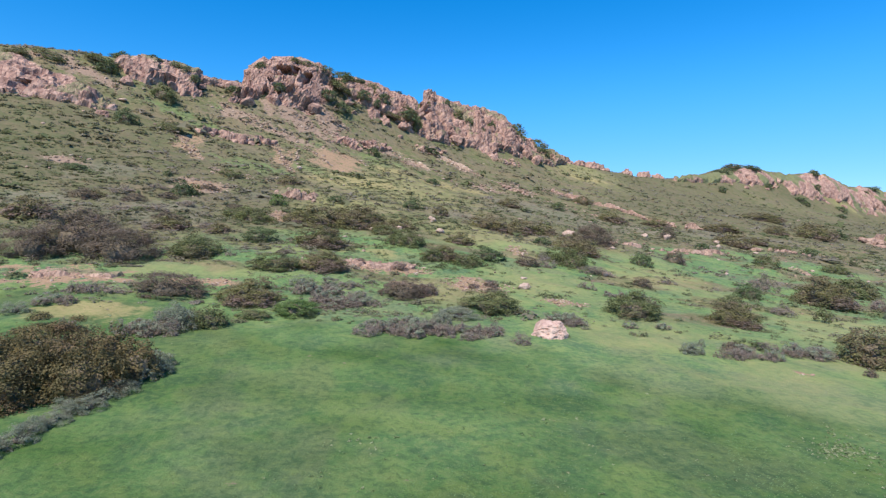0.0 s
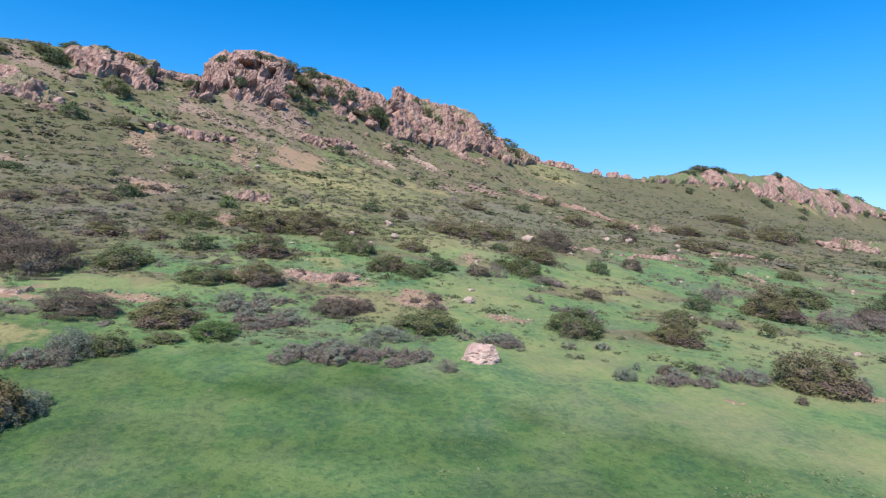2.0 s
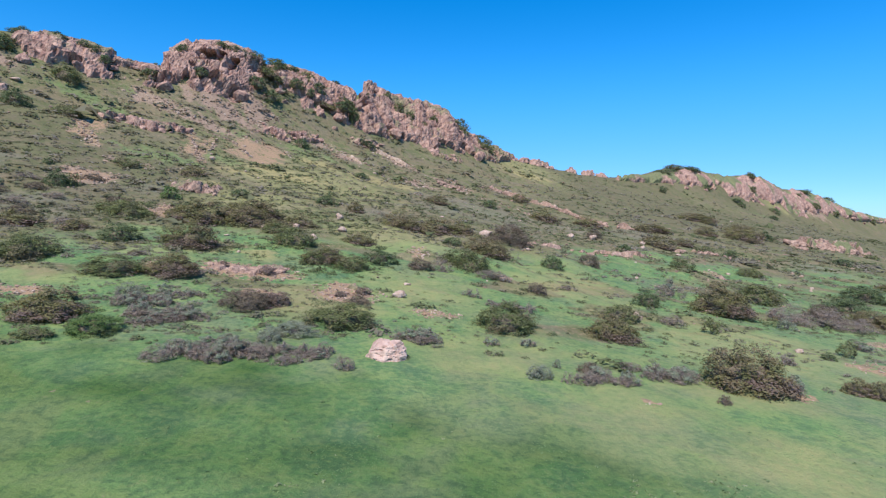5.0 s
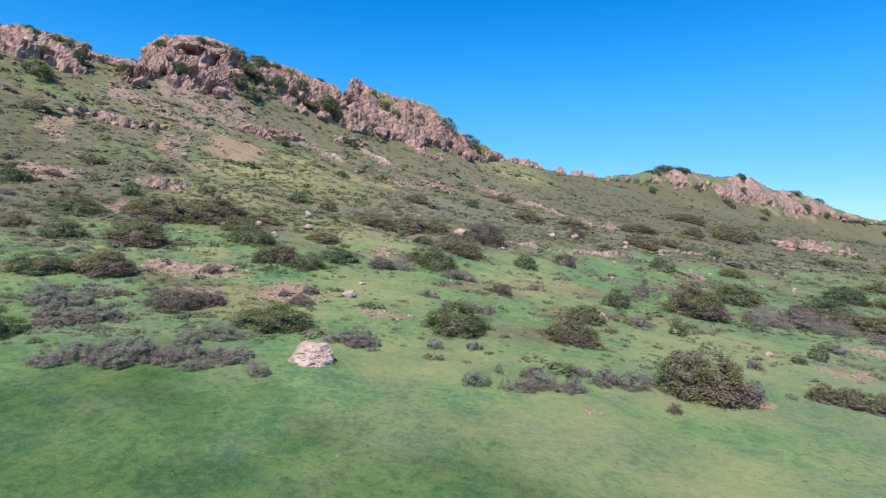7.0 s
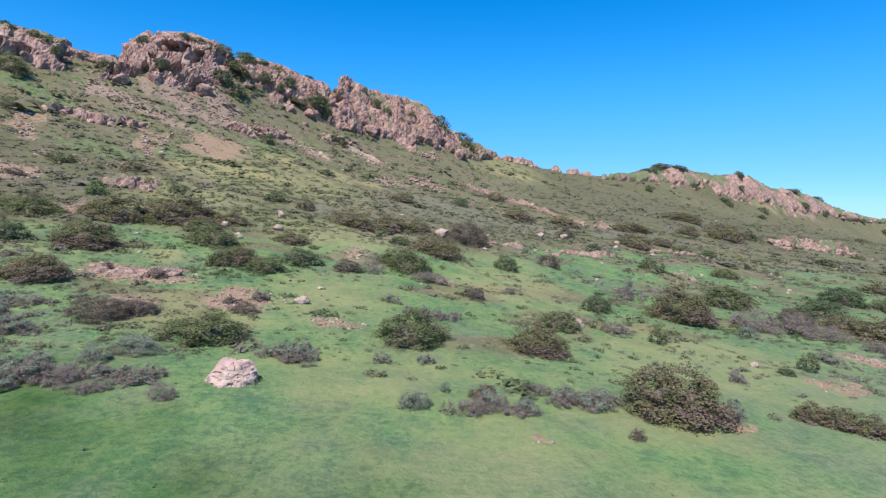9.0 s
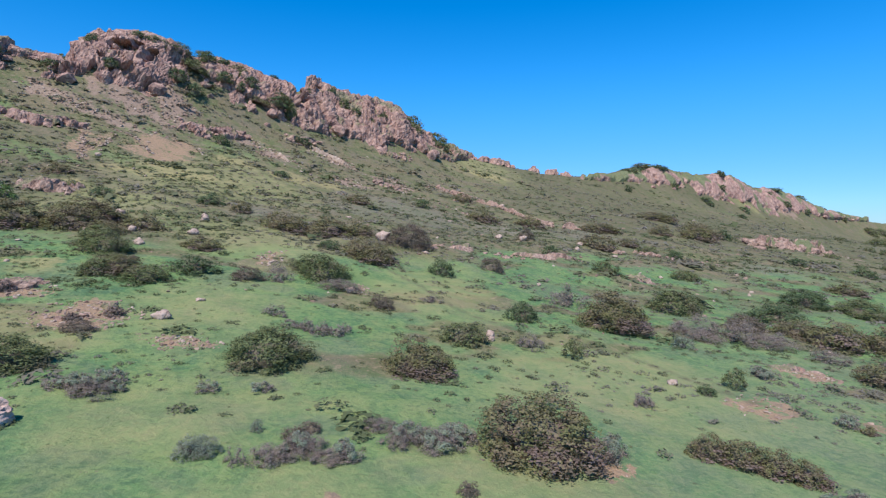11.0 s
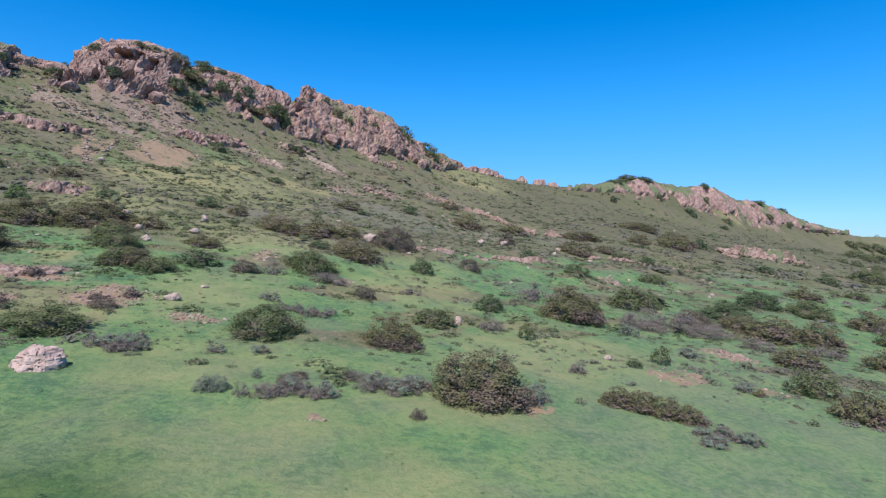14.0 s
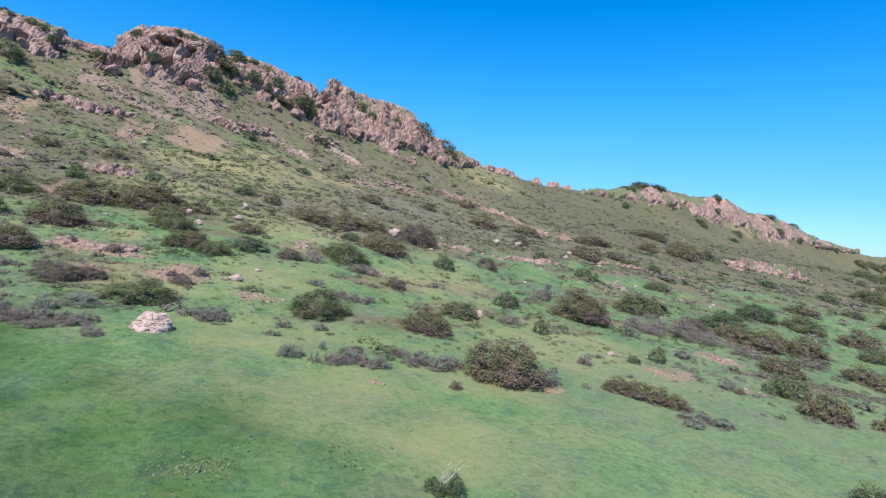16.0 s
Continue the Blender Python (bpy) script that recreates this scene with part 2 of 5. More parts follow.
def tint_material(name, stops, share=0.0):
    """Small joined plants or stones: colour by each piece's own tint."""
    m, n, l, b = material(name, 0.85, 0.15)
    r = n.new("ShaderNodeValToRGB")
    while len(r.color_ramp.elements) < len(stops):
        r.color_ramp.elements.new(0.5)
    for e, (pos, col) in zip(r.color_ramp.elements, stops):
        e.position, e.color = pos, (*col, 1)
    l.new(attr(n, "tint"), r.inputs[0])
    isle = n.new("ShaderNodeNewGeometry").outputs["Random Per Island"]
    c = mix(n, l, maths(n, l, "MULTIPLY", isle, 0.2), r.outputs[0], (0.08, 0.08, 0.05))
    l.new(c, b.inputs["Base Color"])
    if share:
        thin(m, n, l, b, c, share)
    return m


GROUND = ground_material()
CLIFF = rock_material("pink_brown_cliff_rock", (0.312, 0.180, 0.147), (0.490, 0.325, 0.264), (0.182, 0.106, 0.092), 2.2, 0.85)
PALE_ROCK = rock_material("pale_pink_stone", (0.395, 0.285, 0.232), (0.490, 0.372, 0.312), (0.240, 0.162, 0.132), 0.5, 0.0)
PINK_ROCK = rock_material("pitted_pink_stone", (0.470, 0.318, 0.270), (0.560, 0.410, 0.350), (0.290, 0.185, 0.155), 0.6, 0.0)
PALE_LEDGE = rock_material("pale_ledge_rock", (0.400, 0.290, 0.222), (0.520, 0.405, 0.325), (0.210, 0.140, 0.110), 1.0, 0.6)
RED_ROCK = rock_material("reddish_ledge_rock", (0.318, 0.196, 0.152), (0.450, 0.308, 0.245), (0.150, 0.096, 0.078), 1.0, 0.8)
LEAF = {
    "olive": leaf_material("olive_leaves", (0.104, 0.128, 0.052), (0.190, 0.208, 0.086), (0.180, 0.142, 0.098), 0.16),
    "brown": leaf_material("olive_brown_leaves", (0.128, 0.136, 0.053), (0.232, 0.218, 0.092), (0.205, 0.145, 0.110), 0.28),
    "purple": leaf_material("purple_brown_twigs", (0.125, 0.102, 0.072), (0.200, 0.160, 0.120), (0.165, 0.118, 0.096), 0.25),
    "green": leaf_material("dark_green_leaves", (0.078, 0.113, 0.052), (0.136, 0.172, 0.076), (0.144, 0.135, 0.085), 0.05),
    "grey": leaf_material("grey_purple_sage", (0.218, 0.166, 0.140), (0.318, 0.254, 0.222), (0.205, 0.208, 0.148), 0.18),
    "tuft": leaf_material("pale_sage_tufts", (0.205, 0.240, 0.165), (0.300, 0.335, 0.245), (0.235, 0.205, 0.170), 0.12),
    "dry": leaf_material("dry_purple_twigs", (0.165, 0.118, 0.098), (0.260, 0.190, 0.165), (0.150, 0.128, 0.078), 0.14),
    "sage": leaf_material("blue_grey_sage", (0.170, 0.200, 0.138), (0.265, 0.290, 0.218), (0.205, 0.180, 0.145), 0.16),
    "bright": leaf_material("bright_green_leaves", (0.095, 0.160, 0.046), (0.150, 0.220, 0.072), (0.130, 0.135, 0.070), 0.16),
    "rusty": leaf_material("rusty_olive_leaves", (0.110, 0.100, 0.044), (0.190, 0.150, 0.070), (0.160, 0.098, 0.060), 0.16),
}
TWIG = twig_material("dark_twigs", (0.120, 0.100, 0.072), (0.190, 0.155, 0.118))
STRAW = twig_material("bleached_stalks", (0.420, 0.370, 0.280), (0.560, 0.500, 0.400))
GREY_TWIG = twig_material("grey_twigs", (0.095, 0.080, 0.070), (0.170, 0.145, 0.125))
SCRUB = tint_material("low_scrub_leaves", ((0.0, (0.130, 0.156, 0.074)), (0.40, (0.168, 0.176, 0.102)), (0.70, (0.215, 0.196, 0.146)), (1.0, (0.268, 0.238, 0.205))), 0.40)
GRASS = tint_material("grass_blades", ((0.0, (0.096, 0.176, 0.072)), (0.5, (0.135, 0.215, 0.084)), (0.85, (0.185, 0.235, 0.100)), (1.0, (0.250, 0.250, 0.132))))
WEEDS = tint_material("weed_leaves", ((0.0, (0.095, 0.160, 0.068)), (0.5, (0.135, 0.190, 0.085)), (1.0, (0.310, 0.330, 0.200))), 0.20)
GRAVEL = tint_material("broken_stones", ((0.0, (0.215, 0.138, 0.106)), (0.6, (0.340, 0.240, 0.188)), (1.0, (0.470, 0.370, 0.310))))

# ---- the lie of the land ----
# control heights of a smooth hill: columns across (x), rows down from the ridge
HILL_X = np.array((-100, -60, -30, 0, 30, 70, 120, 190, 300.0))
RIDGE_Y = np.array((88, 110.5, 130, 156, 182, 198, 225, 259, 312.0))
BELOW = np.array((-60, -22, -4, 6, 16, 28, 46, 72, 102, 132, 165.0))
HILL_Z = np.array((
    (11.5, 14.6, 17.9, 16.1, 7.5, 0.6, 1.9, -0.4, -12.2),
    (25.4, 29.7, 33.7, 32.7, 23.1, 15.8, 19.9, 17.9, -6.5),
    (30.7, 36.6, 42.0, 41.8, 30.3, 22.0, 27.5, 28.4, -1.7),
    (31.0, 35.9, 40.0, 38.3, 28.4, 22.3, 24.7, 25.4, 5.3),
    (29.1, 29.0, 29.4, 27.3, 22.7, 19.6, 16.8, 10.7, -5.8),
    (26.6, 24.4, 22.8, 21.5, 19.1, 16.3, 12.7, 5.2, -9.5),
    (21.6, 18.7, 16.8, 16.2, 14.1, 11.1, 8.3, 2.0, -9.9),
    (13.8, 10.7, 9.4, 10.2, 8.1, 5.7, 4.2, -1.1, -10.9),
    (6.1, 4.2, 3.6, 5.5, 3.7, 1.0, -0.4, -5.1, -13.0),
    (-0.6, -0.1, 0.1, 1.2, -0.0, -3.5, -5.5, -8.5, -14.6),
    (-7.5, -3.0, 0.1, 0.5, -2.0, -5.1, -7.3, -10.5, -16.1)
))
# knolls and dips on the ridge: x, y, radius, height
KNOLLS = (
    (-55, 106, 8, 1.4),
    (-37, 122, 8, 3.8),
    (-25, 134, 8, 1.5),
    (-2, 153, 7, -1.6),
    (15, 168, 8, 4.7),
    (122, 227, 16, 4.4),
    (168, 249, 14, 3.9),
    (211, 270, 16, 3.7),
    (-72, 93, 12, 5),
    (-46, 119, 5, -4.9),
    (-3, 158, 5, 4.2),
    (60, 195, 12, 0.2),
)
# plan: x, y, width, height of each thing; for patches half width and half depth
STONES = ((4.8, 24.4, 1.65, 0.9), (15.1, 65.2, 1.6, 1.2), (-8.1, 60.5, 1.1, 1.1), (-1.1, 61.1, 1.1, 1), (5.3, 35.3, 0.9, 0.5), (30.6, 82.4, 1.5, 1.2), (34, 82.3, 1.6, 1.6), (-0.3, 55.6, 0.9, 0.6), (20.9, 36.9, 0.4, 0.3), (19.2, 61.3, 0.8, 0.5), (-6.3, 43, 0.3, 0.2), (46.2, 67.7, 0.7, 0.8), (45.8, 79.4, 1.2, 0.6), (43.4, 86, 1.4, 0.8), (48.4, 89.6, 1.1, 0.7), (13.2, 44, 0.6, 0.8), (50.6, 64.4, 0.5, 0.3), (-6.8, 52.4, 0.6, 0.5), (39.9, 124.2, 1.5, 0.8), (28.2, 53.9, 0.4, 0.7), (-8.6, 47.8, 0.5, 0.2), (5.8, 38.9, 0.5, 0.2), (10.8, 76.5, 1, 0.4), (29.5, 103.5, 1, 0.7),)
STONES_B = ((-22.4, 85.8, 1.3, 0.8), (21, 37.7, 0.5, 0.5), (-2.2, 50.4, 0.8, 0.6), (-0.3, 56.1, 0.8, 0.6), (41.3, 81.3, 1.1, 1.3), (28, 31.8, 0.5, 0.3), (28.6, 42.2, 0.4, 0.2), (-4.4, 54.2, 0.7, 0.6), (-1.4, 62, 1, 0.7), (-52.7, 90.6, 2.3, 0.8),)
BARE = ((-4.2, 37.8, 3.4, 1.8), (-2.1, 32.1, 1.3, 1.9), (2.4, 35.1, 1.3, 1.7), (30.7, 29.8, 1.4, 1.3), (22.2, 24, 0.5, 0.7), (7, 32.2, 0.7, 0.9), (-20.2, 29.1, 3.6, 2.4), (-13.4, 30.3, 1.9, 0.9), (21.6, 23.6, 0.5, 0.5), (36.8, 34.8, 1.3, 1.4), (34.1, 27.9, 0.8, 0.9), (30.4, 29.5, 1.5, 1.3), (7.3, 32.4, 1.5, 0.7), (2.2, 34.9, 2.2, 2.1), (14.3, 21.4, 0.3, 0.4), (-19.1, 98.6, 4.4, 8.7), (-38.3, 83.7, 1.4, 3.4), (-26.1, 87.1, 1.2, 3), (-24.8, 90.8, 0.9, 2.3), (-16.1, 54.3, 1.2, 3), (-9.7, 35.7, 0.9, 1.8), (13.7, 45.3, 0.6, 1.6), (-28, 63.8, 1.9, 3.7), (6.9, 50.6, 1, 2.1),)
BARE_B = ((-24.8, 89.4, 0.9, 4.5), (-25.8, 92, 1.1, 3.5), (-17.3, 56.5, 1.2, 3.2), (-38.7, 84.7, 1.5, 4.3))
DRY = ((-15.2, 23.7, 1.1, 1.3), (-4.3, 42, 1.2, 1), (-7.7, 88.7, 10.3, 13), (17.8, 45.3, 3.5, 5.8), (25.1, 32.8, 5.3, 5.5), (8.8, 24.7, 3.4, 1.5), (13.2, 20.5, 2.6, 2.5), (-11.1, 65, 5.5, 7.9), (5.1, 57.3, 6, 6.9), (6.9, 37.4, 3.1, 5.1), (-11.9, 40.6, 3, 1.8), (43.1, 175.4, 10.8, 10.3), (172, 235, 9, 5), (8.2, 24.8, 2.6, 2.2), (0.5, 32.6, 3.4, 2.3), (9.8, 26.5, 4.5, 2.1), (19.4, 47.8, 4, 8.9), (27.6, 33.4, 3.2, 4.6), (16.7, 17.4, 2.5, 1.9), (18.5, 23, 3, 1.6))
OLIVE = ((2.5, 28.8, 3.8, 1), (10.9, 30.8, 3.6, 1.3), (19.3, 36.1, 2.5, 1), (38, 50.4, 4.3, 1.6), (61.6, 58.1, 6.5, 1.8), (-10.5, 34.5, 4.2, 0.9), (-17.8, 51.4, 4.2, 1.4), (-3.2, 47.7, 3.7, 1.3), (1.9, 41.7, 2.8, 0.8), (11, 46.8, 3, 1.6), (38.1, 64, 3.2, 1.2), (53.6, 86.3, 4, 1), (49, 67.9, 3.8, 1), (103.2, 109.1, 3.2, 1), (-24.2, 127.6, 7.3, 1.7), (-18.6, 135.3, 6.2, 1.8), (-9, 139.4, 6.6, 1.8), (3.9, 154.4, 3.8, 2.5), (8.1, 154.8, 3.1, 1.5), (-49.9, 97.8, 4.5, 2.5), (-43, 86.6, 4.2, 1.3), (-28, 72, 3.5, 0.9), (-27.4, 59.4, 2.3, 1.2), (-16.8, 36.7, 4.3, 1.3),)
OLIVE_B = ((-10, 22.9, 1.8, 0.8), (-69.7, 90.3, 5.6, 0.8), (-66, 92.7, 5.7, 1.1), (-61, 98.5, 7.9, 1), (36.4, 28.1, 2.5, 1.4), (56.8, 43.7, 2.8, 1.4), (39.9, 52.9, 4.6, 1.2), (84.9, 69.3, 5.4, 1.7), (29.3, 14.9, 2.4, 1.3), (-28.4, 130.4, 6.5, 2.4), (-24.5, 136.9, 6.2, 3.1), (-32.2, 127.3, 4.5, 2.2), (-44.2, 114.6, 3.2, 1.3), (-42.8, 115.6, 1.6, 1), (-2.9, 158.1, 4.7, 1.5), (-0.6, 158.7, 3.1, 1.6), (21.6, 167.9, 5.1, 4.2), (29.2, 173.2, 8.8, 4.4), (-56.8, 108.5, 2.5, 1.2), (-52.9, 110.7, 2.6, 1.4), (119.2, 223.3, 10.6, 1.7), (166.2, 245.1, 4.7, 2.6), (229.2, 275.1, 9, 3), (39, 51.5, 4.2, 1.5),)
OLIVE_C = ((10.8, 48.7, 4.5, 1.3), (-8.7, 24.7, 1.8, 0.4), (-19.2, 52.8, 4.7, 1.1), (-5.4, 51.6, 3.2, 0.8), (-0.7, 41.7, 2, 1), (-10.3, 23.5, 1.3, 0.4), (-16.5, 22, 1, 0.3),)
BROWN = ((16.8, 31.5, 3.2, 1.3), (19.9, 24.5, 3.8, 1.9), (25.4, 24.95, 1.5, 0.8), (26.1, 24.5, 1.6, 0.85), (26.85, 24.0, 1.6, 0.8), (27.55, 23.6, 1.4, 0.7), (29.8, 42.6, 5, 2.6), (45.8, 43.5, 4.1, 1.5), (49.2, 42.5, 4, 1.5), (-7.8, 35.2, 3.3, 1.1), (-9.8, 43.4, 4.3, 1.6), (-18.4, 44.4, 2.2, 1), (-12.9, 53.1, 5.6, 1.8), (-9.1, 57, 6.4, 1.6), (-5.7, 52.9, 3.5, 0.9), (-4.5, 56.3, 3.7, 1.2), (-0.2, 42.7, 3.7, 1), (1.5, 52.1, 3.3, 1), (13.7, 57, 5.2, 1.7), (5.3, 64.9, 5.6, 1.7), (9.6, 66.6, 4.8, 1.4), (12.4, 68, 4, 1.5), (71.6, 116.8, 5.1, 2), (78.5, 114.9, 8.1, 2.5), (83, 142.8, 12, 1.8), (31.6, 102.1, 5.7, 2.3),)
BROWN_B = ((30.3, 118.7, 4.8, 1.7), (45.9, 86.1, 6.2, 1.9), (40.5, 103.4, 5.8, 1.9), (52.7, 106.9, 4.4, 1.5), (11.1, 91.5, 4.1, 1.3), (-0.4, 70.7, 2.7, 1.3), (-21.1, 74.3, 4, 1.1), (-33.1, 43.3, 4.3, 1.4), (-9.8, 27.4, 3.4, 1.1), (-33.7, 52.5, 2.7, 0.6), (-22.2, 44.5, 3.3, 1.1), (40.7, 34.4, 3.1, 1), (36, 25.1, 2.5, 1.6), (41.9, 47.2, 2.7, 0.8), (48.5, 36.2, 2.7, 1.2), (33.2, 27.4, 0.6, 0.35), (64.4, 53.5, 5.1, 1.8), (126.2, 106.9, 9.6, 2.2), (49.2, 34.2, 3.6, 1.2), (39.1, 24, 2.4, 1.4), (-14.5, 132.6, 7.8, 0.9), (-32.6, 120.6, 4.8, 0.5), (45.1, 45.6, 4.6, 1.2), (48.5, 45.1, 4.1, 1.2),)
BROWN_C = ((72.8, 72.3, 5.8, 1.6), (56.2, 109.3, 9.7, 1.4), (82.1, 120.4, 8.6, 2.7), (53.8, 93.4, 4.6, 1.2), (14.2, 55.1, 3.8, 1.1), (8.4, 64.1, 3.9, 0.9), (-21.2, 38.5, 1.4, 1.1), (-9, 54.7, 4.8, 1.5),)
PURPLE = ((17.5, 22, 0.6, 0.4), (13, 24.5, 0.8, 0.4), (6.8, 44.2, 2.5, 0.7), (25.1, 58.9, 2.7, 1.2), (15.2, 41.4, 1.8, 0.7), (3, 32.7, 1.7, 0.5), (34.8, 84.5, 3.2, 1.5), (-11.5, 38.7, 1.7, 0.3), (-24.9, 32.8, 3.8, 1.8), (-23.6, 35.2, 5.9, 2.6), (-20.2, 34.1, 4.7, 2.2), (-13.8, 27.2, 4.2, 1), (-30.1, 53.1, 3.2, 0.7), (-28.3, 55.8, 3.0, 0.6), (-24.2, 47.5, 2.6, 0.6), (-34.0, 51.5, 3.4, 0.8), (-21.8, 57.1, 2.6, 0.5), (-26.9, 63.0, 2.8, 0.6), (13.4, 25, 0.7, 0.3), (41.2, 45.9, 3.1, 1.2), (17.6, 64.4, 5.7, 2.1), (-2.3, 30.7, 3.2, 0.9),)
GREEN = ((23.9, 42.3, 2.5, 1.1), (47, 50.9, 4.7, 1.4), (57.5, 60, 5.7, 1.7), (29, 30.9, 1, 0.4), (-14.5, 43.1, 3.3, 1.1), (3.7, 44.2, 3.1, 1), (-4.1, 72.3, 3.1, 1.1), (-13.3, 68.1, 2.2, 0.8), (20, 54.8, 2.4, 1.3), (10.5, 57.4, 2.3, 0.8), (35.3, 73.9, 2.3, 1.2), (56.5, 83.9, 3, 1.2), (89.2, 123.3, 4.7, 2.2), (142.4, 217.1, 4.9, 2.1), (166.4, 227.5, 4.7, 1.9), (82.3, 92.3, 3.6, 1.1), (21.2, 100.9, 3, 1.3), (-14, 110.8, 2.9, 1.8), (-1.8, 101.4, 3, 1), (-2.7, 130, 5.1, 1.3), (-32.9, 65.3, 1.2, 0.7), (-48.4, 83.6, 4.1, 2.1), (-40.7, 60.3, 2.8, 0.6), (-27.8, 58.4, 2.4, 1.6),)
FAR_SHRUBS = ((112.5, 102.1, 7.4, 2.6), (144.7, 143.5, 3.4, 1.2), (141.8, 136, 3.3, 1.5), (144.2, 131.8, 5.5, 1.3), (84.3, 76, 4, 1.1), (275.9, 280.5, 7.5, 2.8), (288.7, 285.1, 11.5, 2.9), (300.5, 287.6, 11.7, 3.4), (190.3, 186.8, 10.8, 3), (202.3, 188.6, 7.4, 2.5), (255.4, 280.2, 3.8, 1.9), (261, 280.9, 3.1, 2.3), (180, 175, 7, 2), (168, 158, 5, 1.6), (225, 215, 9, 2.6), (158, 168, 5, 1.5))
GREEN_B = ((-65.6, 87.3, 3.6, 0.7), (49, 52.7, 4.1, 1.2), (90.3, 87.8, 3.9, 1.4), (116.6, 106.9, 4.3, 1.7))
GREY = ((28.7, 48.9, 3.1, 1.6), (22.8, 36.3, 1.6, 0.8), (25.3, 29.1, 0.8, 0.6), (15.9, 24.5, 1.1, 0.6), (17, 24.5, 1.4, 0.6), (13.5, 23.7, 1.8, 0.6), (11.8, 23, 0.5, 0.5), (6.2, 27.4, 2, 0.6), (11.4, 28, 0.8, 0.4), (-2.3, 23.2, 2.2, 0.7), (-0.8, 23.6, 2, 0.9), (1.7, 24.3, 1.8, 0.6), (3.3, 22.9, 0.9, 0.6), (-7, 29.7, 2.3, 0.9), (-4.6, 28.2, 2.4, 0.6), (8.5, 45.3, 2.1, 1.3), (9.9, 37.3, 1.2, 0.6), (12.2, 35.5, 2.6, 0.6), (-11.8, 21.2, 1.9, 1.1), (-19.1, 32.5, 2.7, 0.1), (-17.7, 24.2, 1.3, 0.5), (-17, 26.1, 2.2, 0.6), (-5.5, 28.6, 2.4, 0.6), (25.5, 29.4, 1, 0.4),)
GREY_B = ((27.7, 21.8, 1.7, 0.4), (35.3, 42.4, 3.8, 1.5), (39.4, 41, 3.8, 1), (41.1, 38.3, 2.7, 0.8), (46, 38.4, 3.2, 0.8), (64, 51.8, 2.7, 1), (16.2, 24.9, 1, 0.6), (17.3, 25, 1.8, 0.5), (15.3, 25.5, 1.2, 0.4), (22.2, 24.6, 0.8, 0.7), (9.6, 27.8, 0.8, 0.4), (13, 23.5, 1, 0.5), (37.6, 42, 3.3, 1.6), (33.7, 33.7, 1.4, 0.5), (12.5, 44.6, 3.3, 0.7), (18.3, 44.2, 1.8, 0.4), (32.9, 28, 0.9, 0.5), (0.7, 24.1, 3.4, 0.6), (-6.3, 31, 2.3, 0.5), (-5.7, 27.4, 1.8, 0.4), (-3.1, 24.2, 1.5, 0.4), (-1.8, 24.6, 1.7, 0.4), (-16.9, 24.3, 1, 0.6), (-14.6, 21, 0.8, 0.5),)
GREY_C = ((21.8, 24.2, 0.9, 0.8), (-26.5, 50.2, 3.0, 0.7), (-32.6, 55.5, 3.5, 0.7), (-29.2, 49.5, 2.4, 0.6), (-25.4, 53.6, 2.4, 0.5), (-23.2, 43.6, 2.4, 0.6), (-30.6, 58.6, 3.0, 0.6), (-19.6, 45.4, 2.0, 0.5))
SAGE = ((32.4, 38.8, 1.4, 0.9), (10.9, 23.4, 1, 0.5), (11.9, 24.9, 0.4, 0.4), (-11, 22.1, 1.9, 1.2), (-9.4, 17.6, 1.3, 0.6), (-9.8, 13.4, 1, 0.3), (-9.8, 12.3, 0.9, 0.5), (-9.5, 14.3, 1, 0.4), (-9.4, 15.5, 1.1, 0.4), (-18.1, 22.8, 1.2, 0.5), (10.6, 23.3, 0.9, 0.5), (-8.2, 31.1, 1.5, 0.6), (0.7, 27.1, 2.6, 0.6), (-0.1, 25.8, 1.2, 0.7), (-11.5, 23.3, 1.5, 0.7), (-10.2, 14.5, 0.8, 0.3), (-9.4, 16, 0.8, 0.2), (-9.9, 12.9, 0.8, 0.4), (-9.75, 13.9, 0.8, 0.4), (-9.45, 14.9, 0.8, 0.4), (-9.2, 16.5, 0.8, 0.4), (-9, 17.1, 0.9, 0.5), (-10, 11.7, 0.9, 0.45))
UPRIGHT = ((24.5, 34.8, 1.2, 1.1), (30.9, 31.9, 1.2, 1.1),)
BRIGHT = ((-18.8, 61.9, 2.2, 1.3), (-7, 25.6, 2.6, 0.75),)
RUSTY = ((-12.3, 14.9, 3.4, 1.75), (-10.4, 15.5, 2.3, 1.6), (-9.6, 16.7, 1.6, 1.2), (-12.6, 17.2, 3.2, 1.6), (-10.6, 17.3, 1.8, 1.4))
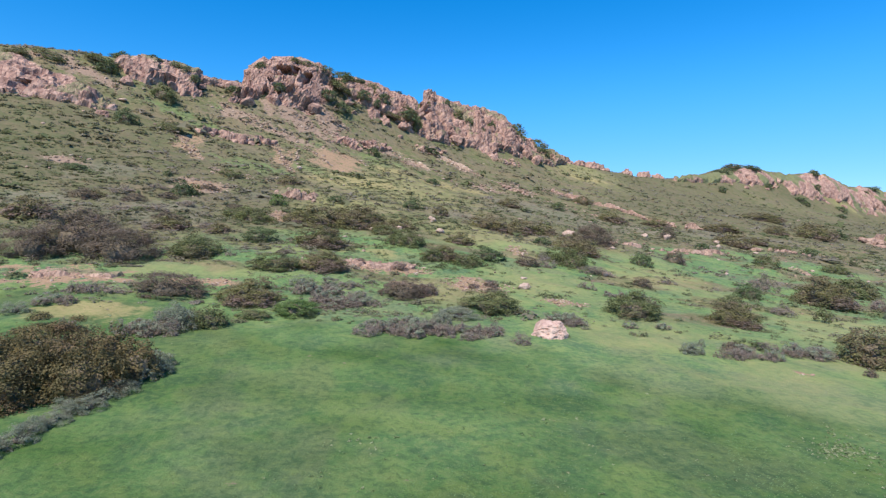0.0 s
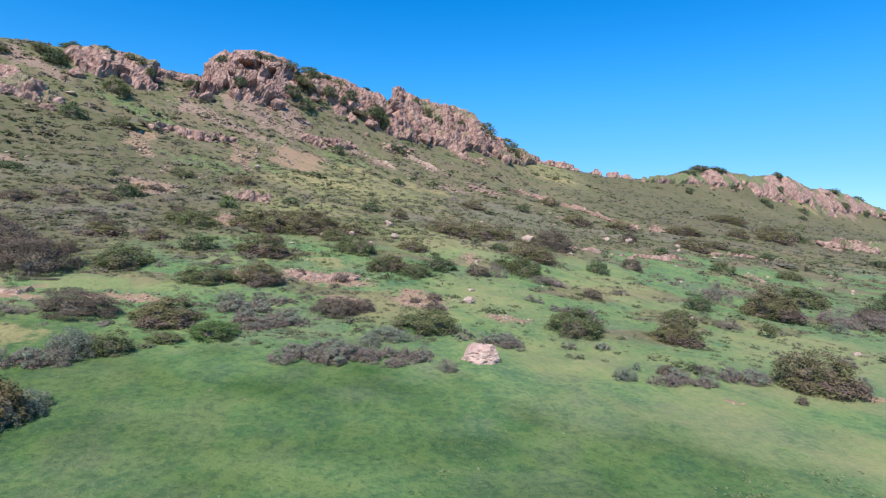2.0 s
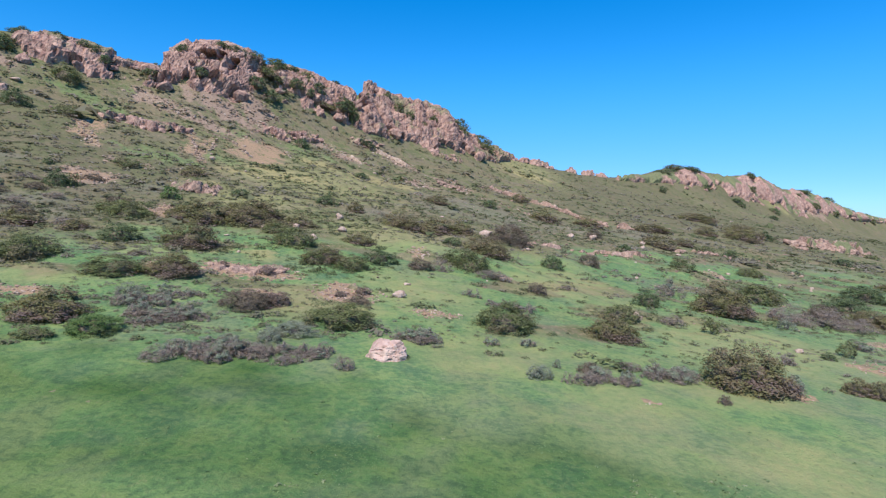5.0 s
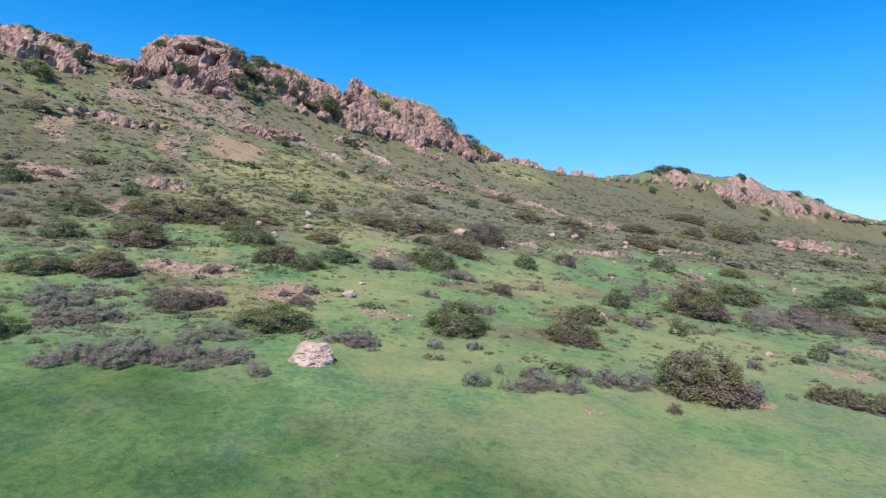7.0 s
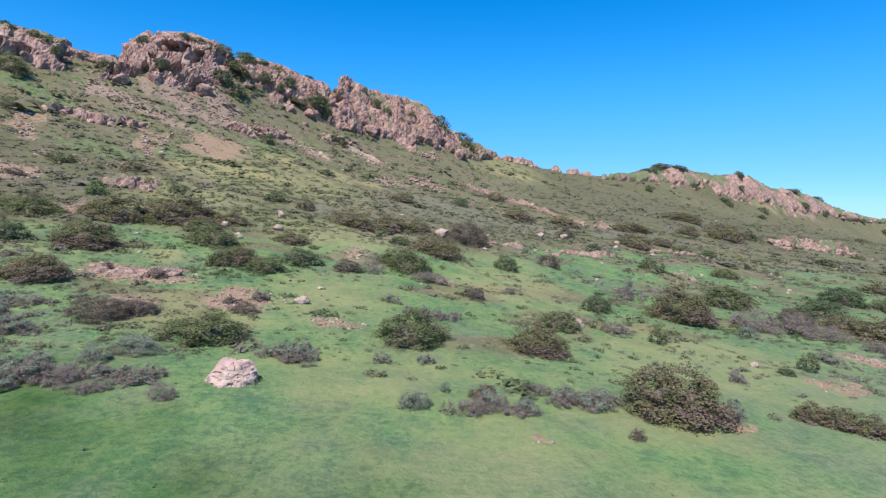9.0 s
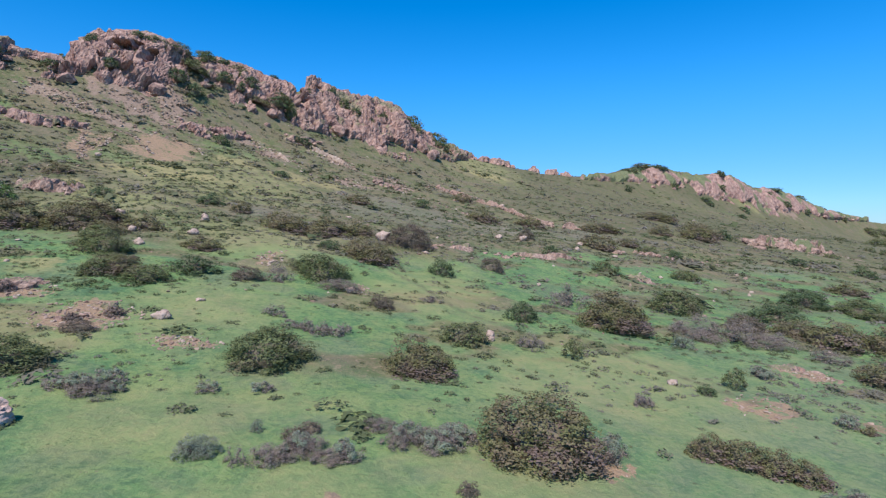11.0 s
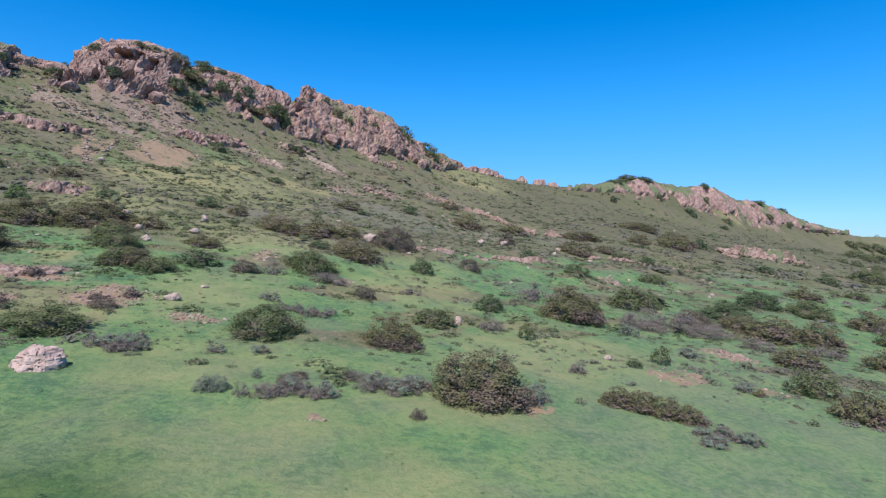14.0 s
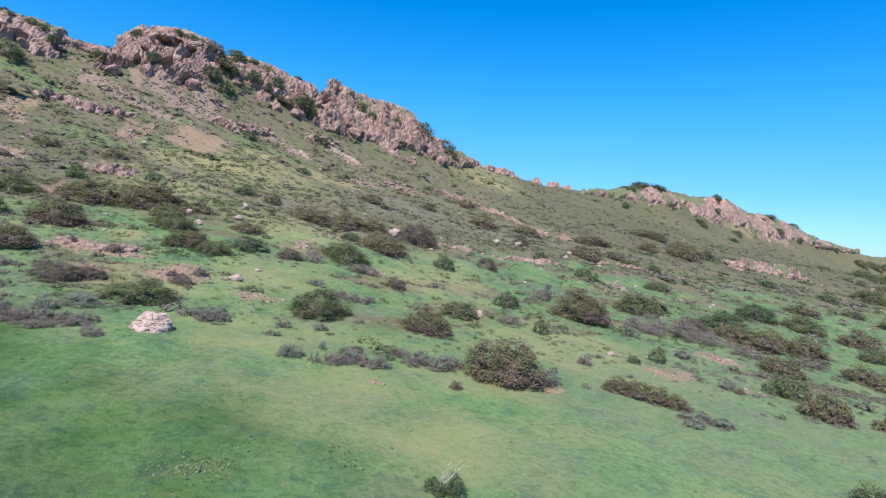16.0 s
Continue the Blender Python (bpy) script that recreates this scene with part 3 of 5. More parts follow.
CREST = ((-54.3, 103.7, 4.3, 1.1, 37.7), (-50.9, 105.3, 2.3, 1.2, 36.8), (-49.2, 105.4, 2.4, 1.5, 35.8), (-47.1, 104.8, 2.1, 1.5, 34.1), (-41.7, 109.6, 3.8, 1.2, 34.7), (-38.3, 117.3, 3.4, 1.7, 39.9), (-32.7, 122.5, 2.8, 1.2, 42.7), (-30.5, 123.6, 3.2, 1.6, 42), (-28.6, 124.4, 3, 1.8, 41.1), (-33.7, 113.8, 2.6, 1.7, 34.5), (-27.2, 125.7, 2.9, 1.3, 41.2), (-22.6, 131.4, 3.8, 2.2, 41.7), (-20.1, 134.5, 2.9, 1.3, 41.9), (-25.2, 121.5, 3.7, 2.4, 35.3), (-22.4, 122.5, 4, 2.4, 33.8), (-18.6, 129.4, 4, 2.2, 36.8), (-14.2, 133, 3.4, 2.4, 36.1), (-15.7, 130.1, 1.8, 2, 34.7), (-8.9, 134.6, 4.8, 2.5, 32.4), (-6.2, 136.6, 2.7, 3.7, 31.9), (-3.9, 147.2, 1.6, 1.7, 38), (1.3, 153.7, 1.7, 2.2, 39.7), (7.4, 153.3, 3.1, 2.1, 34.3), (10.9, 154.2, 2.8, 2, 32.3),)
CREST_C = ((-58.8, 96.4, 3.6, 2.2, 33.7), (-57, 108.5, 5.6, 1.6, 39.3), (-51.9, 108.8, 3.9, 1.6, 36.9), (-60.5, 104, 5, 1.5, 38))
CREST_B = ((14.4, 160, 2.4, 2.3, 35.5), (-11.5, 144.7, 2.6, 0.8, 42), (21, 166.5, 2.7, 1.7, 35.5), (108, 212.1, 7.1, 1.9, 26.5), (114.5, 216.2, 7.7, 1.9, 27.9), (125, 220.6, 8.2, 1.8, 28.3), (101, 197.5, 2.9, 2.5, 19.7), (128.3, 214.7, 2.7, 2.3, 21.9), (164.4, 241.2, 4.1, 2.2, 27.9), (159, 231.8, 3, 2.5, 20.8), (205.5, 261.5, 9, 1.9, 22.6), (198.1, 255.5, 3.3, 2.3, 19.4), (207.5, 255.3, 4.4, 2.8, 14.6), (223.5, 261.9, 4, 2.9, 12.7), (245.3, 280.7, 9.2, 1.8, 16.3), (259.2, 285.7, 8.4, 1.9, 15.6), (142, 213.2, 3.6, 2.1, 15.5), (151.5, 207, 4, 1.7, 10.3),)
# drifts on the hillside: x, y, half width, half depth
GOLD = ((-16.5, 83, 4.1, 2.3), (-10, 86.1, 5.5, 2.9), (-9.2, 102.3, 4.3, 3.2), (-0.4, 102.5, 5.8, 4.9), (5, 102.6, 4.2, 3.9), (-18.7, 70.8, 2.4, 1.7), (-16.4, 88.3, 3.8, 2.5), (44, 166.4, 7.8, 3), (173.5, 236.5, 7, 3.5), (-5.2, 43.7, 1.7, 1.7), (-8.3, 42.7, 1.9, 1.5), (-15.5, 23.5, 2.4, 1.6))
SCREE = ((-37, 103.8, 6, 2.2), (-29, 111, 6, 3.5), (-24, 117, 4, 3.5), (-31.5, 103.9, 11.8, 1.9), (-20.3, 113.2, 6.1, 1.6), (-12, 118.4, 3.1, 1.8), (-5.6, 114.4, 3, 3), (4.2, 128, 4, 3.9), (16.9, 121.4, 3.7, 5.6), (197.3, 254, 19.4, 3.5), (-28.4, 73.2, 2.6, 1.9), (-43.1, 62.9, 2.4, 2.1), (-28.3, 63.8, 2.9, 3.9), (-61.7, 93.6, 8.4, 2), (-25, 118, 5, 3), (8, 110, 4, 3), (30, 132, 6, 2.5), (104, 121, 12, 7))
MAUVE = ((-27.8, 50.2, 5.4, 5.4), (-23, 48.7, 2.8, 3.9), (-35.9, 47.8, 3.7, 4), (-39.1, 61.6, 5.3, 4.6), (19.4, 93.4, 12.3, 14.2), (35.1, 94.8, 10.8, 12.3), (48.7, 99.2, 8.5, 10.4), (10.5, 86.2, 7, 6.7), (71.6, 85.4, 6.3, 5.9), (-20.8, 63.9, 3.7, 3), (1.6, 72.1, 4.4, 4.5))
FRESH = ((-36, 103.8, 13.2, 1.3), (-24.1, 104.2, 5.7, 2.4), (-11.6, 108.1, 6.8, 5.3), (-21.7, 87.7, 3.9, 2.8), (-10.9, 51.6, 3.5, 1.6), (-3.8, 58.8, 3.7, 2.9), (150, 210, 8, 4), (12.7, 48.9, 4.3, 3.2), (19.7, 52.1, 3.6, 3.3), (-45, 96, 8, 3), (-28, 80, 6, 4), (4, 52, 4, 3))


def bspline(t):
    return np.stack(((1 - t) ** 3, 3 * t**3 - 6 * t**2 + 4, -3 * t**3 + 3 * t**2 + 3 * t + 1, t**3)) / 6


def ridge_y(x):
    u = np.interp(x, HILL_X, np.arange(len(HILL_X)))
    i = np.minimum(u.astype(int), len(HILL_X) - 2)
    b = bspline(u - i)
    return sum(b[k] * RIDGE_Y[np.clip(i - 1 + k, 0, len(HILL_X) - 1)] for k in range(4))


def lattice(a, b, seed):
    """A random number from -1 to 1 for each whole-numbered place."""
    a, b = np.asarray(a).astype(np.int64), np.asarray(b).astype(np.int64)
    k = (a * 374761393 + b * 668265263 + seed * 974711) & 0x7FFFFFFF
    k = ((k ^ (k >> 13)) * 1274126177) & 0x7FFFFFFF
    return ((k ^ (k >> 16)) & 0xFFFF) / 32767.5 - 1


def value_noise(x, y, seed):
    """Smooth lattice noise, -1 to 1."""
    xi, yi = np.floor(x).astype(np.int64), np.floor(y).astype(np.int64)
    fx, fy = x - xi, y - yi
    fx, fy = fx * fx * (3 - 2 * fx), fy * fy * (3 - 2 * fy)

    top = lattice(xi, yi, seed) * (1 - fx) + lattice(xi + 1, yi, seed) * fx
    low = lattice(xi, yi + 1, seed) * (1 - fx) + lattice(xi + 1, yi + 1, seed) * fx
    return top * (1 - fy) + low * fy


def fbm(x, y, seed, octaves=4):
    return sum(value_noise(x * 2.03**k, y * 2.03**k, seed + k) * 0.5**k for k in range(octaves))


def land(x, y):
    """Height of the ground."""
    x, y = np.atleast_1d(np.asarray(x, float)), np.atleast_1d(np.asarray(y, float))
    u = np.interp(x, HILL_X, np.arange(len(HILL_X)))
    v = np.interp(ridge_y(x) - y, BELOW, np.arange(len(BELOW)))
    iu, iv = np.minimum(u.astype(int), len(HILL_X) - 2), np.minimum(v.astype(int), len(BELOW) - 2)
    bu, bv = bspline(u - iu), bspline(v - iv)
    z = np.zeros(len(x))
    for a in range(4):
        for b in range(4):
            z += bu[a] * bv[b] * HILL_Z[np.clip(iv - 1 + b, 0, len(BELOW) - 1), np.clip(iu - 1 + a, 0, len(HILL_X) - 1)]
    for kx, ky, kr, kz in KNOLLS:
        z += kz * np.exp(-((x - kx) ** 2 + (y - ky) ** 2) / (2 * kr * kr))
    r = np.hypot(x - 8, y + 6)
    rough = np.clip((r - 15) / 60, 0.15, 1.0)
    z += fbm(x / 9.0, y / 9.0, 5) * 0.35 * rough + fbm(x / 1.7, y / 1.7, 11, 3) * 0.07 * np.clip(rough * 2, 0.4, 1.3) * np.clip(110 / np.maximum(r, 1), 0.1, 1)
    far = np.clip((r - 430) / 500, 0, 1)
    far = far * far * (3 - 2 * far)
    return z * (1 - far) + (-22 + fbm(x / 300, y / 300, 21) * 6) * far


def land1(x, y):
    return float(land(x, y)[0])


def patches(x, y, rows, seed, soft):
    """0 to 1 inside ragged oval patches (x, y, half width, half depth)."""
    out = np.zeros(len(x))
    wob = fbm(x / 1.5, y / 1.5, seed) * 0.45
    for cx, cy, rx, ry in rows:
        d = np.hypot((x - cx) / rx, (y - cy) / ry) + wob
        out = np.maximum(out, np.clip((1 + soft - d) / (2 * soft), 0, 1))
    return out


TRAIL = ((15, 54), (17.4, 49.8), (18.9, 45.7), (20.2, 42.7), (22.6, 40), (25.1, 38.2), (27.2, 36.8), (28.4, 34.8), (29.4, 32.3), (31, 29.6), (34, 27.6), (38, 26))


def trail_mark(x, y):
    """1 on the narrow trodden path, 0 away from it."""
    best = np.full(len(x), 9.0)
    for (ax, ay), (bx, by) in zip(TRAIL[:-1], TRAIL[1:]):
        k = np.clip(((x - ax) * (bx - ax) + (y - ay) * (by - ay)) / ((bx - ax) ** 2 + (by - ay) ** 2), 0, 1)
        best = np.minimum(best, np.hypot(x - ax - k * (bx - ax), y - ay - k * (by - ay)))
    return np.clip(1.3 - best / 0.22, 0, 1)


# eroded chutes on the slope: points along each, half width
CHUTES = (
    (((-41.2, 85.7), (-38.9, 83.0), (-37.0, 80.9), (-34.5, 77.2)), 1.0),
    (((-30.4, 98.9), (-27.7, 92.3), (-25.6, 88.0), (-22.9, 83.0)), 0.9),
    (((-26.4, 97.0), (-25.8, 94.0), (-24.3, 88.5)), 0.7),
)
# lines of pale stones: points along each, spread, how many
STONE_LINES = (
    (CHUTES[0][0], 0.9, 46),
    (CHUTES[1][0], 0.5, 70),
    (((-25.6, 97.5), (-24.9, 93.5), (-23.3, 88.0)), 0.35, 34),
    (((-29.5, 99.5), (-26.5, 99.8), (-23.5, 99.0), (-21.5, 96.5), (-19.5, 94.5)), 0.45, 46),
    (((-16.5, 104.5), (-14.2, 101.5)), 0.5, 16),
    (((-14.2, 118.1), (-9.2, 120.6), (-2.4, 114.8), (2, 109)), 0.7, 60),
    (((-2.3, 129.6), (5.6, 127), (12, 121), (20, 113), (30, 104)), 1.1, 90),
)
CLEARING = ((-15.8, 32.7, 3.6, 1.3),)


def spread(points, count, rng):
    """Places strewn along a broken line."""
    p = np.asarray(points, float)
    k = np.append(0, np.cumsum(np.hypot(*np.diff(p, axis=0).T)))
    u = rng.uniform(0, k[-1], count)
    return np.interp(u, k, p[:, 0]), np.interp(u, k, p[:, 1])


ALL_BARE = BARE + BARE_B
for points, half in CHUTES:
    for (ax, ay), (bx, by) in zip(points[:-1], points[1:]):
        ALL_BARE += tuple((ax + (bx - ax) * k, ay + (by - ay) * k, half, half * 1.6) for k in (0.15, 0.5, 0.85))
ALL_DRY = DRY + CLEARING


def scrub_cover(x, y):
    """How far the hill's coarse cover takes the place of the meadow grass."""
    slope_part = np.clip((y - 0.25 * x - 50 + np.clip(4 - x, 0, 30) * 0.45 + fbm(x / 14, y / 14, 31) * 16) / 18, 0, 1)
    tongues = np.clip((fbm(x / 7, y / 3.5, 41) - 0.15) * 2.2, 0, 1) * np.clip((y - 27 + 0.10 * np.abs(x - 8)) / 6, 0, 1)
    return np.maximum(slope_part * 0.9, tongues * 0.85)


def lush_grass(x, y):
    """Denser, deeper green grass on the near side of the meadow."""
    side = np.clip((20 - x + fbm(x / 5, y / 5, 65) * 7) / 14, 0, 1)
    thick = 0.66 + 0.06 * np.exp(-(((x - 6) / 7) ** 2) - ((y - 17) / 5.5) ** 2) + 0.45 * np.exp(-(((x - 6.5) / 7) ** 2) - ((y - 21.2) / 2.4) ** 2) - 0.18 * np.exp(-(((x - 3) / 4) ** 2) - ((y - 14) / 1.8) ** 2) + fbm(x / 3, y / 2, 75) * 0.25
    return thick * side * np.clip((27.6 - 0.40 * np.clip(x, 0, 20) - y + fbm(x / 4, y / 4, 66) * 4) / 6, 0, 1)


def pale_grass(x, y):
    """Thinner, straw-tinged grass on the side where the meadow falls away."""
    return np.clip((x - 12 + fbm(x / 4, y / 4, 69) * 7) / 12, 0, 1) * np.clip((40 - y + fbm(x / 5, y / 5, 70) * 6) / 10, 0, 1)


def heath_cover(x, y):
    """Close dark olive heath on the far slope."""
    side = np.clip((-14 - x + fbm(x / 9, y / 9, 73) * 8) / 12, 0, 1) * np.clip((y - 40 + fbm(x / 9, y / 7, 74) * 8) / 10, 0, 1) * np.clip((92 - y) / 14, 0, 1)
    east = np.clip((x - 38 + fbm(x / 16, y / 16, 67) * 22) / 30, 0, 1) * np.clip((y - 100 + fbm(x / 12, y / 12, 68) * 14) / 24, 0, 1) * np.clip(1.2 - (x - 100) / 160 + fbm(x / 20, y / 20, 72) * 0.6, 0, 1)
    return np.maximum(east, side * 0.9)


# dark hollows in the summit crag: x, z, half width, half height, how deep
SUMMIT_CLEFTS = ((-34.0, 39.6, 1.5, 1.0, 3.5), (-31.7, 40.0, 0.65, 1.2, 3.5), (-29.6, 38.6, 0.85, 1.3, 3.5))


def build_ground():
    az = np.radians(np.concatenate((np.arange(-180, -56, 6.0), np.arange(-56, 60, 0.29), np.arange(60, 180, 6.0))))
    rad = np.concatenate((np.linspace(0.6, 7, 10), np.exp(np.arange(math.log(7.6), math.log(480), 0.0125)), np.exp(np.linspace(math.log(500), math.log(4600), 26))))
    A, R = np.meshgrid(az, rad)
    x, y = 8 + R * np.sin(A), -6 + R * np.cos(A)
    x, y = x.ravel(), y.ravel()
    z = land(x, y)
    for cx, cz, rx, rz, deep in SUMMIT_CLEFTS:
        z = z - 5.5 * np.exp(-(((x - cx) / (rx + 1.2)) ** 4) - ((y - 121) / 5) ** 4)
    nr, na = R.shape
    k = np.arange(nr * na).reshape(nr, na)
    nxt = np.roll(k, -1, 1)
    quads = np.stack((k[:-1], nxt[:-1], nxt[1:], k[1:]), -1).reshape(-1, 4)[:, ::-1]
    verts = np.column_stack((x, y, z))
    verts = np.vstack((verts, (8, -6, land1(8, -6))))
    me = bpy.data.meshes.new("ground")
    me.from_pydata(verts.tolist(), [], quads.tolist() + [(nr * na, int(nxt[0, i]), int(k[0, i])) for i in range(na)])
    for name, vals in (("bare", patches(x, y, ALL_BARE, 51, 0.35)), ("dry", patches(x, y, ALL_DRY, 61, 0.55)), ("scrub", scrub_cover(x, y)), ("trail", trail_mark(x, y)), ("lush", lush_grass(x, y)), ("pale", pale_grass(x, y)), ("heath", heath_cover(x, y)),
                       ("gold", patches(x, y, GOLD, 62, 0.6)), ("scree", patches(x, y, SCREE, 63, 0.6)), ("mauve", patches(x, y, MAUVE, 64, 0.7)), ("fresh", patches(x, y, FRESH, 71, 0.6))):
        me.attributes.new(name, "FLOAT", "POINT").data.foreach_set("value", np.append(vals, 0.0).astype(np.float32))
    me.polygons.foreach_set("use_smooth", np.ones(len(me.polygons), bool))
    me.materials.append(GROUND)
    return tagged(new("ground", me), "green spring meadow rising into a scrubby hillside with bare patches", "ground", kind="structure")


build_ground()

# ---- helpers for things ----


def mesh_of(name, verts, faces, mat, smooth=False):
    me = bpy.data.meshes.new(name)
    me.from_pydata([tuple(v) for v in np.asarray(verts, float).tolist()], [], [tuple(f) for f in np.asarray(faces).tolist()])
    me.materials.append(mat)
    if smooth:
        me.polygons.foreach_set("use_smooth", np.ones(len(me.polygons), bool))
    return me


def ico(sub):
    bm = bmesh.new()
    bmesh.ops.create_icosphere(bm, subdivisions=sub, radius=1)
    v = np.array([p.co[:] for p in bm.verts])
    f = np.array([[p.index for p in q.verts] for q in bm.faces])
    bm.free()
    return v, f


ICO1, ICO2, ICO3, ICO4, ICO5 = ico(1), ico(2), ico(3), ico(4), ico(5)


def rock_shape(rng, base, cuts=14, rough=0.10, low=0.55):
    """An angular boulder: a ball cut by random planes, then chipped."""
    v, f = base
    n = rng.normal(size=(cuts, 3))
    n /= np.linalg.norm(n, axis=1)[:, None]
    d = rng.uniform(low, 0.98, cuts)
    dots = v @ n.T
    r = np.where(dots > 0.05, d / np.maximum(dots, 0.05), 9).min(1)
    r = np.minimum(r, 1.15)
    off = rng.uniform(0, 50)
    chip = fbm(v[:, 0] * 2.3 + off + v[:, 2] * 1.7, v[:, 1] * 2.3 - off + v[:, 2] * 1.1, 7, 4)
    if rough > 0.14:
        pit = fbm(v[:, 0] * 3.1 - off + v[:, 2] * 3.3, v[:, 1] * 3.1 + v[:, 2] * 2.1, 9, 2)
        r = r * (1 - 0.10 * np.clip((pit - 0.35) * 5, 0, 1))
    return v * (r * (1 + rough * chip))[:, None], f


def turned(v, rng, tilt=0.25):
    e = Euler((rng.normal(0, tilt), rng.normal(0, tilt), rng.uniform(0, 6.28))).to_matrix()
    return v @ np.array(e).T


# ---- crags ----


def along(line, s):
    line = np.asarray(line, float)
    k = np.linspace(0, 1, len(line))
    return np.array((np.interp(s, k, line[:, 0]), np.interp(s, k, line[:, 1])))


def facets(x, y, cell, seed, tilt):
    """Broken faces: each cell of a jittered grid has its own height and lean. Also the gap to the next cell."""
    u, v = x / cell, y / cell
    best, second = np.full(len(x), 9.0), np.full(len(x), 9.0)
    out = np.zeros(len(x))
    iu, iv = np.floor(u), np.floor(v)
    for a in (-1, 0, 1):
        for c in (-1, 0, 1):
            cu, cv = iu + a, iv + c
            jx, jy = cu + 0.5 + 0.42 * lattice(cu, cv, seed), cv + 0.5 + 0.42 * lattice(cu, cv, seed + 1)
            d = np.hypot(u - jx, v - jy)
            h = lattice(cu, cv, seed + 2) + tilt * ((u - jx) * lattice(cu, cv, seed + 3) + (v - jy) * (lattice(cu, cv, seed + 4) + 0.5))
            near = d < best
            second = np.where(near, best, np.minimum(second, d))
            out = np.where(near, h, out)
            best = np.where(near, d, best)
    return out, second - best


ROCK_TOPS = []


def stand(x, y):
    """Height to stand at: the rock where there is some, else the ground."""
    z = land1(x, y)
    if y > 70:
        near = [p[np.hypot(p[:, 0] - x, p[:, 1] - y) < 0.8, 2] for p in ROCK_TOPS]
        near = np.concatenate(near)
        if len(near):
            z = max(z, float(np.mean(near)))
    return z


def crag(name, label, foot, top, rise, seed, mat, step=0.35, cell=4.2, blocks=10, clefts=(), long=0.85, turfy=0.55, broken=0.0, foot_turf=0.45, rough=0.75):
    """A rock face between its foot line and its top line: a broken, faceted skin over the slope, and fallen blocks below it."""
    rng = np.random.default_rng(seed)
    f, t = np.asarray(foot, float), np.asarray(top, float)
    length = np.hypot(*np.diff((f + t) / 2, axis=0).T).sum()
    width = np.hypot(*(t - f).T).mean()
    ns, nt = int(length * 1.12 / step) + 2, int(width * 1.25 / step) + 2
    S, T = np.meshgrid(np.linspace(-0.06, 1.06, ns), np.linspace(-0.12, 1.12, nt))
    s, q = S.ravel(), T.ravel()
    k = np.linspace(0, 1, len(f))
    lo = np.stack([np.interp(s, k, f[:, i]) + (np.minimum(s, 0) * (f[1, i] - f[0, i]) + np.maximum(s - 1, 0) * (f[-1, i] - f[-2, i])) * (len(f) - 1) for i in (0, 1)])
    hi = np.stack([np.interp(s, k, t[:, i]) + (np.minimum(s, 0) * (t[1, i] - t[0, i]) + np.maximum(s - 1, 0) * (t[-1, i] - t[-2, i])) * (len(t) - 1) for i in (0, 1)])
    x, y = lo * (1 - q) + hi * q
    a, d = x * 0.8 + y * 0.6, -0.6 * x + 0.8 * y
    wob = fbm(x / 2.2, y / 2.2, seed) * 0.6
    mass = fbm(a / (cell * 1.5), d / (cell * 3.2), seed + 21, 2)
    big, gap1 = facets(a + wob, d * long + wob, cell * 0.95, seed * 13, 0.45)
    small, gap2 = facets(a + wob * 0.6, d * 0.7, cell * 0.42, seed * 17 + 5, 0.55)
    tiny = facets(a, d * 0.8, cell * 0.16, seed * 19 + 9, 0.9)[0]
    edge = np.minimum(np.minimum(s + 0.06, 1.06 - s) * length / min(3.5, length * 0.25), np.minimum((q + 0.12) * width / min(4.0, width * 0.30), (1.12 - q) * width / min(2.0, width * 0.15))) + fbm(x / 2.5, y / 2.5, seed + 3) * 0.55 + 0.1 * big
    grassy = np.clip((fbm(a / 7, d / 5, seed + 8, 3) + 0.85 + 0.3 * q) * 3.0, 0, 1)
    m = np.clip(edge, 0, 1) * grassy
    rooted = np.clip((q + 0.05) / 0.55, 0, 1)
    if broken:
        m *= np.clip((fbm(x / 2.2, y / 2.2, seed + 77, 3) + broken) * 4, 0, 1)
    elif width > 5:
        m *= np.clip((fbm(a / 3.4, d / 2.2, seed + 77, 4) + 2.3 * rooted - foot_turf * np.clip(1.5 * (s - 0.15), 0.5, 1.2)) * 3, 0, 1)
    calm = 1 - 0.55 * np.clip((q - 0.65) / 0.3, 0, 1)
    body = 0.64 + 0.24 * mass * calm + 0.14 * big * calm + (0.095 * small + 0.05 * tiny) * calm * rough - 0.15 * np.clip(1 - gap1 / 0.10, 0, 1) - 0.07 * np.clip(1 - gap2 / 0.16, 0, 1)
    fissure = value_noise(a / (0.42 * cell) + 0.5 * wob, d / (2.6 * cell), seed + 57)
    body -= 0.10 * np.clip(1 - np.abs(fissure) / 0.12, 0, 1) * np.clip(1.4 - q, 0, 1)
    if width > 5:
        body *= 0.38 + 0.62 * rooted
    g = land(x, y)
    sx, sy = (land(x + 2, y) - land(x - 2, y)) / 4, (land(x, y + 2) - land(x, y - 2)) / 4
    nrm = np.stack((-sx, -sy, np.full(len(x), 0.8)))
    nrm /= np.linalg.norm(nrm, axis=0)
    out = m * rise * body - (1 - m) * 0.8 * np.clip(rise / 2, 0.4, 1)
    bench = max(0.7, rise * 0.9)
    level = g / bench + 0.14 * a / cell + fbm(x / 6, y / 6, seed + 14, 3) * 0.8
    part_up = level - np.floor(level)
    out += m * rise * 0.26 * rough * (np.clip(part_up / 0.8, 0, 1) - np.clip((part_up - 0.8) / 0.2, 0, 1) - 0.4)
    x, y, z = x + nrm[0] * out, y + nrm[1] * out, g + nrm[2] * out
    hollow = np.zeros(len(x))
